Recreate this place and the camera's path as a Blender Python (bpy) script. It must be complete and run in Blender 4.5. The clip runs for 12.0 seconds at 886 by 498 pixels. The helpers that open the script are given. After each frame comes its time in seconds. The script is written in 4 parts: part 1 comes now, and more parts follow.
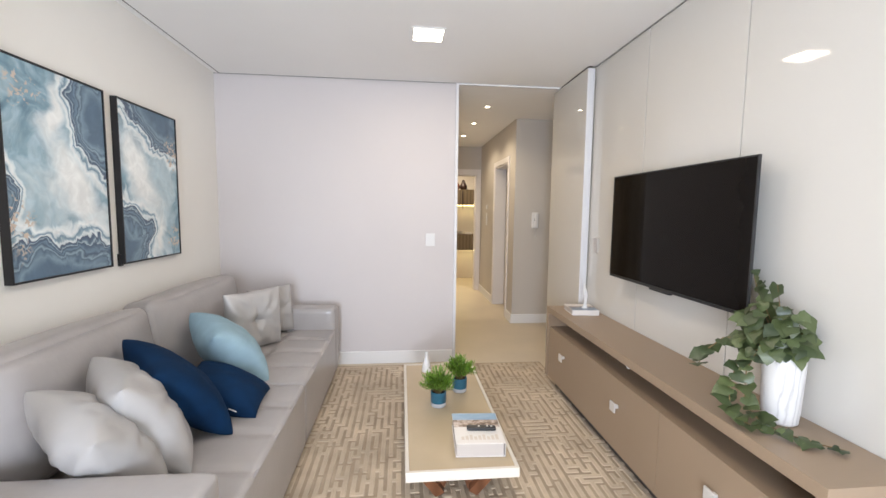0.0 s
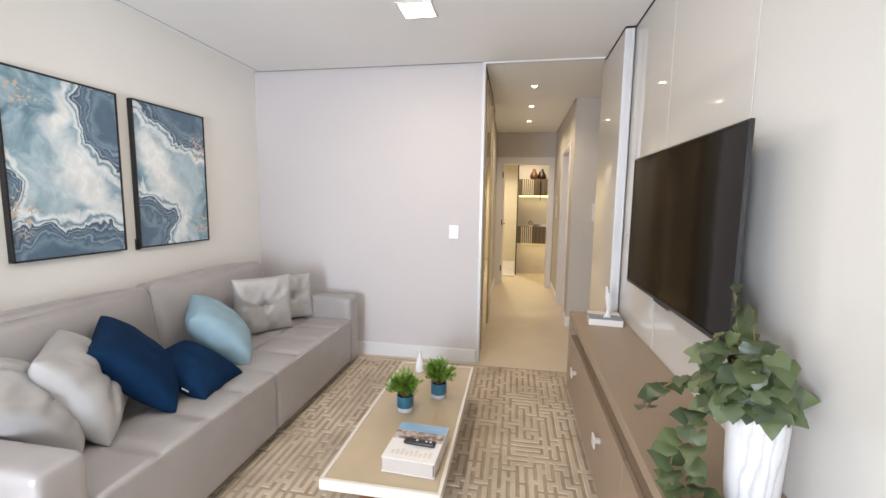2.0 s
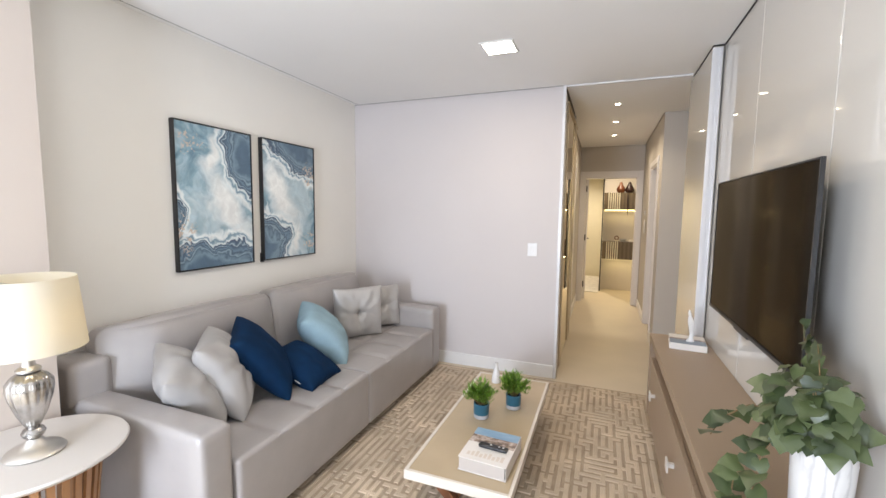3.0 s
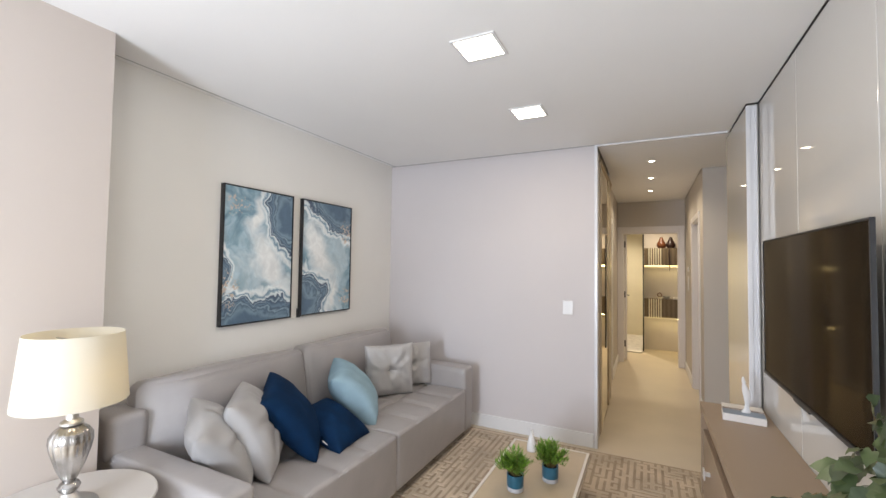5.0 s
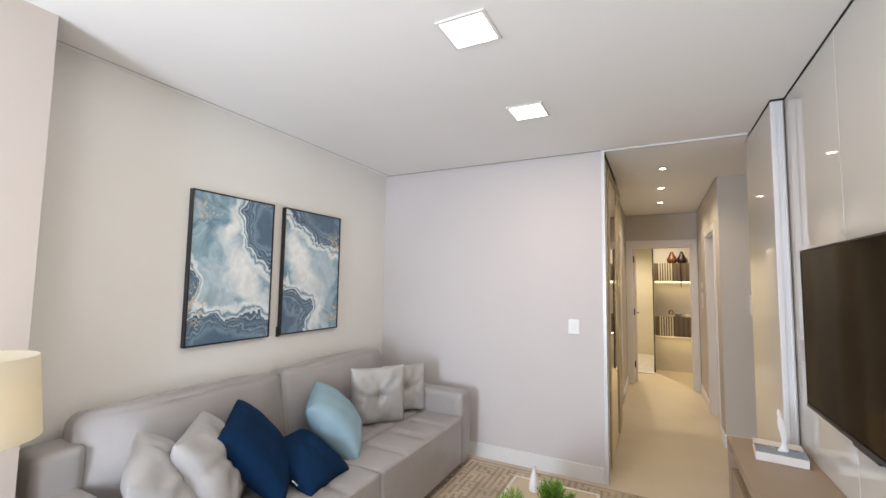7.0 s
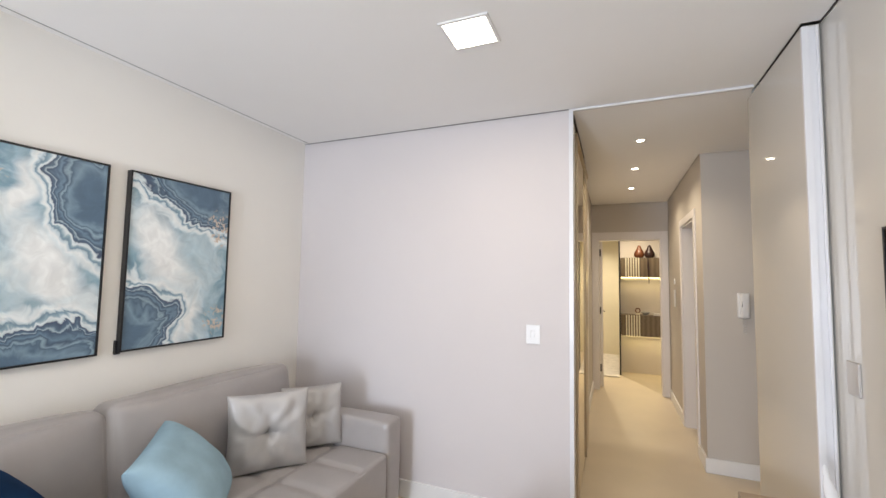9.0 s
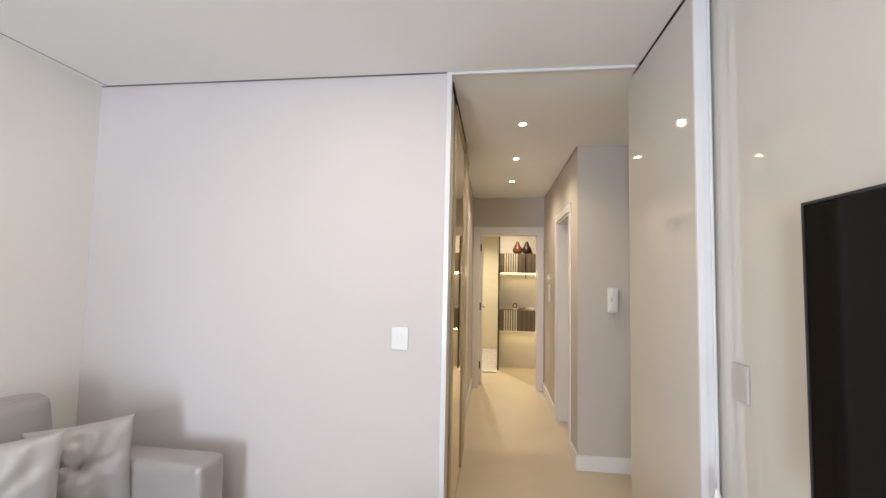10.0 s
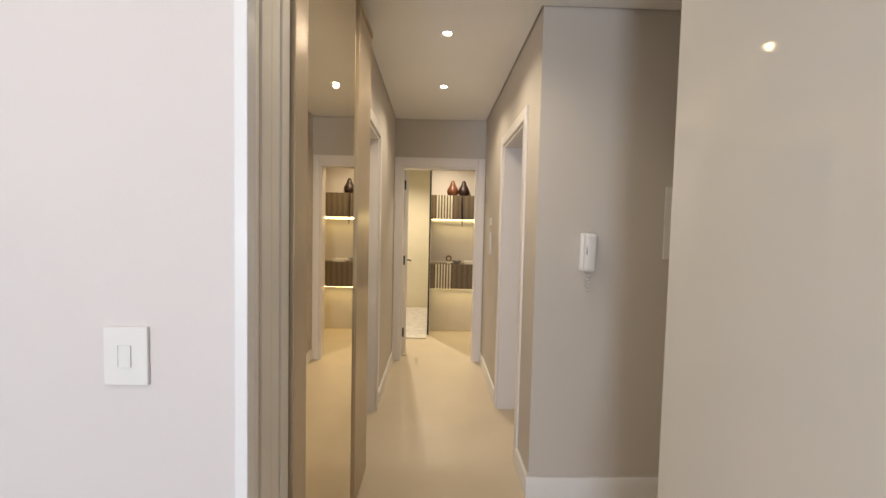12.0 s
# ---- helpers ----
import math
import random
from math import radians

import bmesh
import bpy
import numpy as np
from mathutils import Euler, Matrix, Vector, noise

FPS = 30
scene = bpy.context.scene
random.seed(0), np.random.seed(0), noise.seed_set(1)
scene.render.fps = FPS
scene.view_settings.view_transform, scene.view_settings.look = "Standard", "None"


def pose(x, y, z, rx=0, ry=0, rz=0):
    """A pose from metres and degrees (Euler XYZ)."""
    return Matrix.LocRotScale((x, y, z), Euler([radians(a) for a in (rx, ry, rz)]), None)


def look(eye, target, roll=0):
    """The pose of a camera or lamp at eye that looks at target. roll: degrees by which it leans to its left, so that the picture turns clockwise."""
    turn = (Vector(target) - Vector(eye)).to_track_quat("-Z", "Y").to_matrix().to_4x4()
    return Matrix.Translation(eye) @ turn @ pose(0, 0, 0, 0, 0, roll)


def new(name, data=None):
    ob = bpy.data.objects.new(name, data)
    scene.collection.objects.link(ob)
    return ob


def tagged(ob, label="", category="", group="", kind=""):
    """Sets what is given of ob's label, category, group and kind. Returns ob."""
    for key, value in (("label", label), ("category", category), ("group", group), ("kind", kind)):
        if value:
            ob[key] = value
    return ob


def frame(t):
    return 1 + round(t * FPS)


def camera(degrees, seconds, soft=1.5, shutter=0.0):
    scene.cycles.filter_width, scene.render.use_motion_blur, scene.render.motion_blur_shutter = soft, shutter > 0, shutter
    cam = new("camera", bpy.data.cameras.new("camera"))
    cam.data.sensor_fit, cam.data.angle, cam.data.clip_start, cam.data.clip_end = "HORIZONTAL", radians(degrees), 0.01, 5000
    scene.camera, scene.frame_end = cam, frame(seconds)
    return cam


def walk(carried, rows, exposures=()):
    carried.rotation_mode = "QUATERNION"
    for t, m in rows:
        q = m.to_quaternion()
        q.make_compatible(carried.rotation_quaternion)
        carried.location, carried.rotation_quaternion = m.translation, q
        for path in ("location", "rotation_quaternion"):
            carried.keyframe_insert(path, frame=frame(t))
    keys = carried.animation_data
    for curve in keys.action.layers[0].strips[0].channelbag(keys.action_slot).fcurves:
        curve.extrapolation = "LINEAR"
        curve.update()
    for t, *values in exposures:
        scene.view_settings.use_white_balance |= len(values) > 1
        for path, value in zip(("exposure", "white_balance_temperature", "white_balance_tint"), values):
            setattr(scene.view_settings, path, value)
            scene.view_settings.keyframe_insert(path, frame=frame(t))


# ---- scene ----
cam = camera(93.9, 12.0)
PATH = [
    (0, (0.097, 0.087, 1.418), (0.295, 2.069, 1.237), 0.7),
    (0.5, (0.308, 0.151, 1.404), (0.318, 2.139, 1.182), 0.8),
    (1, (0.547, 0.288, 1.414), (0.492, 2.274, 1.182), 0.7),
    (1.5, (0.769, 0.37, 1.396), (0.657, 2.354, 1.167), 0.7),
    (2, (0.879, 0.328, 1.422), (0.54, 2.286, 1.193), 0.8),
    (2.5, (0.918, 0.206, 1.468), (0.319, 2.101, 1.242), 0.8),
    (3, (0.947, 0.142, 1.495), (0.227, 1.998, 1.311), 0.7),
    (5, (0.977, 0.146, 1.518), (0.093, 1.938, 1.593), 0.8),
    (5.5, (0.962, 0.167, 1.525), (0.068, 1.952, 1.646), 0.8),
    (6, (0.965, 0.254, 1.513), (0.065, 2.033, 1.662), 0.8),
    (6.5, (0.97, 0.324, 1.509), (0.062, 2.1, 1.663), 0.9),
    (8.5, (0.75, 1.014, 1.489), (-0.126, 2.806, 1.63), 0.8),
    (9, (0.824, 1.252, 1.502), (0.063, 3.097, 1.638), 1.0),
    (9.5, (0.829, 1.479, 1.488), (0.33, 3.411, 1.626), 1.0),
    (10, (0.836, 1.758, 1.484), (0.589, 3.739, 1.613), 1.2),
    (10.5, (0.902, 2.046, 1.47), (0.801, 4.04, 1.571), 1.1),
    (11, (0.965, 2.376, 1.472), (0.915, 4.374, 1.561), 1.1),
    (11.5, (0.94, 2.724, 1.464), (0.932, 4.723, 1.499), 1.1),
    (12, (0.966, 3.048, 1.425), (1.013, 5.045, 1.327), 1.3),
]
walk(cam, [(t, look(eye, target, roll)) for t, eye, target, roll in PATH],
     exposures=[(0.0, 0.06), (2.5, 0.07), (3.2, 0.0), (5.0, -0.20), (6.5, -0.14), (8.5, 0.04), (10.0, 0.08), (11.0, 0.0), (11.6, 0.0), (12.0, 0.04)])

# ---------- world, daylight and lamps ----------
world = bpy.data.worlds.new("world")
scene.world = world
world.use_nodes = True
wn = world.node_tree
sky = wn.nodes.new("ShaderNodeTexSky")
sky.sky_type = "NISHITA"
sky.sun_disc = False
sky.sun_elevation, sky.sun_rotation = radians(40), radians(200)
wn.links.new(sky.outputs[0], wn.nodes["Background"].inputs[0])
wn.nodes["Background"].inputs[1].default_value = 0.12


def area_lamp(name, m, size_x, size_y, watts, colour, spread=180):
    data = bpy.data.lights.new(name, "AREA")
    data.shape, data.size, data.size_y = "RECTANGLE", size_x, size_y
    data.energy, data.color, data.spread = watts, colour, radians(spread)
    ob = new(name, data)
    ob.matrix_world = m
    return ob


WARM, DAY = (1.0, 0.84, 0.66), (0.75, 0.84, 1.0)
# daylight through the balcony door and the east window, both behind the camera
area_lamp("window_daylight", look((-0.32, -1.56, 1.15), (-0.32, 1.2, 1.15)), 0.70, 1.3, 119, DAY)
area_lamp("window_daylight", look((1.60, -1.08, 1.35), (0.6, -0.9, 1.35)), 0.70, 1.5, 21, (0.92, 0.96, 1.0))

# ---------- materials ----------


def mat(name, colour, rough=0.6, metal=0.0, coat=0.0, vary=0.04, scale=6.0, bump=0.0, bump_scale=80.0, spec=0.5, second=None):
    m = bpy.data.materials.new(name)
    m.use_nodes = True
    nt = m.node_tree
    b = nt.nodes["Principled BSDF"]
    b.inputs["Roughness"].default_value = rough
    b.inputs["Metallic"].default_value = metal
    b.inputs["Coat Weight"].default_value = coat
    b.inputs["Coat Roughness"].default_value = 0.03
    b.inputs["Specular IOR Level"].default_value = spec
    tc = nt.nodes.new("ShaderNodeTexCoord")
    big = nt.nodes.new("ShaderNodeTexNoise")
    big.inputs["Scale"].default_value, big.inputs["Detail"].default_value = scale, 6
    nt.links.new(tc.outputs["Object"], big.inputs["Vector"])
    ramp = nt.nodes.new("ShaderNodeValToRGB")
    lo = second or tuple(c * (1 - vary) for c in colour)
    hi = colour if second else tuple(min(1, c * (1 + vary)) for c in colour)
    ramp.color_ramp.elements[0].color, ramp.color_ramp.elements[1].color = (*lo, 1), (*hi, 1)
    ramp.color_ramp.elements[0].position, ramp.color_ramp.elements[1].position = 0.3, 0.7
    nt.links.new(big.outputs["Fac"], ramp.inputs[0])
    nt.links.new(ramp.outputs[0], b.inputs["Base Color"])
    if bump:
        fine = nt.nodes.new("ShaderNodeTexNoise")
        fine.inputs["Scale"].default_value, fine.inputs["Detail"].default_value = bump_scale, 4
        nt.links.new(tc.outputs["Object"], fine.inputs["Vector"])
        bp = nt.nodes.new("ShaderNodeBump")
        bp.inputs["Strength"].default_value, bp.inputs["Distance"].default_value = bump, 0.004
        nt.links.new(fine.outputs["Fac"], bp.inputs["Height"])
        nt.links.new(bp.outputs[0], b.inputs["Normal"])
        if rough > 0.08:
            mr = nt.nodes.new("ShaderNodeMapRange")
            mr.inputs["To Min"].default_value, mr.inputs["To Max"].default_value = rough * 0.85, min(1, rough * 1.15)
            nt.links.new(big.outputs["Fac"], mr.inputs["Value"])
            nt.links.new(mr.outputs[0], b.inputs["Roughness"])
    return m


def glow(name, colour, strength):
    m = bpy.data.materials.new(name)
    m.use_nodes = True
    b = m.node_tree.nodes["Principled BSDF"]
    b.inputs["Base Color"].default_value = (0.8, 0.8, 0.8, 1)
    b.inputs["Emission Color"].default_value = (*colour, 1)
    b.inputs["Emission Strength"].default_value = strength
    return m


def ramped(name, kind, stops, scale, rough, stretch=(1, 1, 1), distort=0.0, bump=0.0, detail=6.0, coat=0.0):
    """A material whose colour runs through a ramp by a noise or wave texture."""
    m = bpy.data.materials.new(name)
    m.use_nodes = True
    nt = m.node_tree
    b = nt.nodes["Principled BSDF"]
    b.inputs["Roughness"].default_value = rough
    b.inputs["Coat Weight"].default_value = coat
    tc = nt.nodes.new("ShaderNodeTexCoord")
    mp = nt.nodes.new("ShaderNodeMapping")
    mp.inputs["Scale"].default_value = stretch
    nt.links.new(tc.outputs["Object"], mp.inputs[0])
    tex = nt.nodes.new("ShaderNodeTexWave" if kind == "wave" else "ShaderNodeTexNoise")
    tex.inputs["Scale"].default_value = scale
    tex.inputs["Detail"].default_value = detail
    tex.inputs["Distortion"].default_value = distort
    nt.links.new(mp.outputs[0], tex.inputs["Vector"])
    ramp = nt.nodes.new("ShaderNodeValToRGB")
    els = ramp.color_ramp.elements
    for n, (pos, col) in enumerate(stops):
        e = els[n] if n < 2 else els.new(pos)
        e.position, e.color = pos, (*col, 1)
    nt.links.new(tex.outputs["Fac"], ramp.inputs[0])
    nt.links.new(ramp.outputs[0], b.inputs["Base Color"])
    if bump:
        bp = nt.nodes.new("ShaderNodeBump")
        bp.inputs["Strength"].default_value, bp.inputs["Distance"].default_value = bump, 0.003
        nt.links.new(tex.outputs["Fac"], bp.inputs["Height"])
        nt.links.new(bp.outputs[0], b.inputs["Normal"])
    return m


def linen_wall(name, colour):
    """Matt wall covering with a fine woven relief."""
    m = mat(name, colour, 0.75, vary=0.02, scale=1.2, bump=0.12, bump_scale=350)
    return m


M_LEFT = linen_wall("cream_paint", (0.85, 0.825, 0.775))
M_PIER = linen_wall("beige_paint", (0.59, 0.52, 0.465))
M_FAR = linen_wall("greige_wallcovering", (0.655, 0.615, 0.61))
M_HALL = linen_wall("grey_wallcovering", (0.585, 0.54, 0.485))
M_CEIL = mat("ceiling_paint", (0.88, 0.87, 0.86), 0.85, vary=0.015, scale=1.0, bump=0.05, bump_scale=200)
# dark grey that holds the shade inside the ceiling gap
M_GAP_SHADE = mat("gap_shade", (0.24, 0.23, 0.225), 0.9, vary=0.03)
M_WHITE = mat("white_satin_paint", (0.80, 0.79, 0.78), 0.32, vary=0.015, scale=3)
M_TRIM = mat("white_door_lacquer", (0.78, 0.74, 0.72), 0.3, vary=0.02, scale=2.5)
M_ALU = mat("white_aluminium", (0.76, 0.76, 0.78), 0.25, vary=0.01)
M_LACQ = mat("glossy_offwhite_lacquer", (0.64, 0.615, 0.57), 0.045, spec=0.4, coat=0.4, vary=0.012, scale=0.8, bump=0.003, bump_scale=6)
M_FLOOR = mat("cream_porcelain", (0.63, 0.54, 0.415), 0.42, vary=0.05, scale=2.2, bump=0.02, bump_scale=30)
M_UNIT = mat("beige_matt_lacquer", (0.315, 0.230, 0.158), 0.38, vary=0.025, scale=2.0, bump=0.03, bump_scale=240)
M_UNIT_IN = mat("beige_unit_inside", (0.36, 0.27, 0.19), 0.5, vary=0.03)
M_DARK = mat("dark_plinth", (0.06, 0.05, 0.045), 0.7)
M_LEATHER = mat("grey_leather", (0.375, 0.35, 0.34), 0.30, vary=0.06, scale=5, bump=0.22, bump_scale=34)
M_LEATHER2 = mat("silver_grey_satin", (0.43, 0.415, 0.405), 0.34, metal=0.08, vary=0.05, scale=6, bump=0.14, bump_scale=30)
M_NAVY = mat("navy_suede", (0.004, 0.023, 0.066), 0.9, spec=0.12, vary=0.25, scale=9, bump=0.25, bump_scale=400)
M_LBLUE = mat("pale_blue_suede", (0.29, 0.42, 0.49), 0.9, spec=0.15, vary=0.12, scale=9, bump=0.25, bump_scale=400)
M_RUGB = mat("rug_groove", (0.47, 0.375, 0.27), 0.95, scale=7, bump=0.6, bump_scale=500, second=(0.33, 0.25, 0.175))
M_TTOP = ramped("beige_stone_top", "noise", [(0.3, (0.43, 0.335, 0.215)), (0.75, (0.53, 0.42, 0.28))], 3.0, 0.35, bump=0.05)
M_TEDGE = mat("ivory_lacquer", (0.72, 0.66, 0.58), 0.3, vary=0.02)
M_WOOD = ramped("walnut", "wave", [(0.0, (0.15, 0.058, 0.026)), (1.0, (0.23, 0.095, 0.045))], 5, 0.4, (1, 1, 0.2), 7.0, 0.06)
M_WOOD2 = ramped("honey_slats", "wave", [(0.0, (0.22, 0.10, 0.04)), (1.0, (0.42, 0.22, 0.10))], 16, 0.45, (1, 1, 0.15), 3.0, 0.1)
M_BLACK = mat("black_plastic", (0.012, 0.012, 0.014), 0.35, vary=0.1)
M_SCREEN = mat("tv_glass", (0.006, 0.0045, 0.0035), 0.07, vary=0.05, spec=0.09)
M_BEZEL = mat("dark_grey_metal", (0.035, 0.035, 0.037), 0.4, metal=0.4)
M_STEEL = mat("brushed_steel", (0.62, 0.60, 0.57), 0.36, metal=1.0, vary=0.05)
M_MERC = ramped("mercury_glass", "noise", [(0.3, (0.24, 0.225, 0.21)), (0.7, (0.62, 0.60, 0.58))], 14, 0.20, coat=0.3)
M_MERC.node_tree.nodes["Principled BSDF"].inputs["Metallic"].default_value = 0.9
M_BLANK = mat("offwhite_plastic", (0.52, 0.49, 0.46), 0.3, vary=0.01)
M_PLATE = mat("white_plastic", (0.73, 0.72, 0.71), 0.3, vary=0.01)
M_POT = mat("teal_glaze", (0.025, 0.11, 0.165), 0.35, vary=0.12, scale=20, bump=0.1)
M_POTB = mat("raw_grey_clay", (0.46, 0.45, 0.45), 0.8, vary=0.08, scale=30, bump=0.2)
M_SOIL = mat("soil", (0.03, 0.02, 0.012), 0.95, vary=0.4, scale=60, bump=0.6)
M_MARBLE = ramped("white_marble", "wave", [(0.0, (0.54, 0.53, 0.53)), (1.0, (0.72, 0.71, 0.70)), (0.08, (0.60, 0.59, 0.59)), (0.3, (0.69, 0.68, 0.68))], 5.0, 0.28, (2.4, 2.4, 0.9), 11.0, 0.0, 7.0)
M_PULL = mat("satin_chrome", (0.80, 0.79, 0.78), 0.3, metal=0.45, vary=0.02)
M_CERAM = mat("white_ceramic", (0.76, 0.75, 0.74), 0.2, vary=0.01)
M_PAPER = ramped("page_block", "wave", [(0.0, (0.50, 0.45, 0.41)), (1.0, (0.66, 0.60, 0.55))], 60, 0.8, (0, 0, 1), 0.5)
M_COVER = mat("white_book_cover", (0.76, 0.72, 0.68), 0.35, vary=0.02)
M_TOP = mat("ivory_tabletop", (0.60, 0.565, 0.53), 0.3, vary=0.02)
M_STEM = mat("vine_stem", (0.16, 0.10, 0.04), 0.7, vary=0.2, scale=30)
M_LEDY = glow("warm_led", (1.0, 0.80, 0.36), 5.0)
M_BRONZE = mat("bronze_lacquer", (0.50, 0.41, 0.29), 0.36, metal=0.4, vary=0.05)
M_BROWNC = mat("brown_ceramic", (0.16, 0.055, 0.022), 0.35, vary=0.2, scale=14)
M_DKBROWN = mat("dark_brown_ceramic", (0.03, 0.012, 0.01), 0.4, vary=0.2, scale=14)
M_GREYC = ramped("taupe_cabinet", "wave", [(0.0, (0.12, 0.085, 0.048)), (1.0, (0.18, 0.135, 0.08))], 22, 0.45, (0.2, 1, 1), 2.0)
M_CREAM = mat("cream_panel", (0.78, 0.73, 0.57), 0.4, vary=0.02)
M_CARPET = mat("pale_shag", (0.74, 0.70, 0.64), 0.95, vary=0.12, scale=12, bump=0.7, bump_scale=200)
M_LAMPG = glow("ceiling_panel_light", (1.0, 0.88, 0.70), 14.0)
M_SPOTG = glow("downlight_lens", (1.0, 0.84, 0.60), 26.0)
M_MIRROR = mat("bronze_mirror", (0.86, 0.77, 0.58), 0.015, metal=1.0, vary=0.0)
M_GLASS = mat("window_glass", (1, 1, 1), 0.0)
M_GLASS.node_tree.nodes["Principled BSDF"].inputs["Transmission Weight"].default_value = 1.0


def leaf_mat(name, a, b2, rough):
    m = bpy.data.materials.new(name)
    m.use_nodes = True
    nt = m.node_tree
    bs = nt.nodes["Principled BSDF"]
    bs.inputs["Roughness"].default_value = rough
    geo = nt.nodes.new("ShaderNodeNewGeometry")
    tc = nt.nodes.new("ShaderNodeTexCoord")
    ns = nt.nodes.new("ShaderNodeTexNoise")
    ns.inputs["Scale"].default_value = 25
    nt.links.new(tc.outputs["Object"], ns.inputs["Vector"])
    add = nt.nodes.new("ShaderNodeMath")
    add.operation = "MULTIPLY_ADD"
    add.inputs[1].default_value, add.inputs[2].default_value = 0.75, 0.0
    nt.links.new(geo.outputs["Random Per Island"], add.inputs[0])
    mix = nt.nodes.new("ShaderNodeMath")
    mix.operation = "MULTIPLY_ADD"
    mix.inputs[1].default_value = 0.3
    nt.links.new(ns.outputs["Fac"], mix.inputs[0])
    nt.links.new(add.outputs[0], mix.inputs[2])
    ramp = nt.nodes.new("ShaderNodeValToRGB")
    ramp.color_ramp.elements[0].color, ramp.color_ramp.elements[1].color = (*a, 1), (*b2, 1)
    nt.links.new(mix.outputs[0], ramp.inputs[0])
    nt.links.new(ramp.outputs[0], bs.inputs["Base Color"])
    return m


M_IVY = leaf_mat("ivy_leaf", (0.012, 0.026, 0.010), (0.105, 0.135, 0.050), 0.38)
M_HERB = leaf_mat("grassy_leaf", (0.03, 0.10, 0.010), (0.25, 0.42, 0.05), 0.45)


def rug_pile():
    m = mat("rug_pile", (0.57, 0.465, 0.345), 0.95, vary=0.2, scale=3.5, bump=0.7, bump_scale=600)
    nt = m.node_tree
    b = nt.nodes["Principled BSDF"]
    src = b.inputs["Base Color"].links[0].from_socket
    geo = nt.nodes.new("ShaderNodeNewGeometry")
    hsv = nt.nodes.new("ShaderNodeHueSaturation")
    mr = nt.nodes.new("ShaderNodeMapRange")
    mr.inputs["To Min"].default_value, mr.inputs["To Max"].default_value = 0.92, 1.08
    blot = nt.nodes.new("ShaderNodeTexNoise")
    blot.inputs["Scale"].default_value, blot.inputs["Detail"].default_value = 1.3, 5
    nt.links.new(geo.outputs["Position"], blot.inputs["Vector"])
    mr.inputs["From Min"].default_value, mr.inputs["From Max"].default_value = 0.35, 0.65
    nt.links.new(blot.outputs["Fac"], mr.inputs["Value"])
    nt.links.new(mr.outputs[0], hsv.inputs["Value"])
    nt.links.new(src, hsv.inputs["Color"])
    nt.links.new(hsv.outputs[0], b.inputs["Base Color"])
    return m


M_RUG = rug_pile()


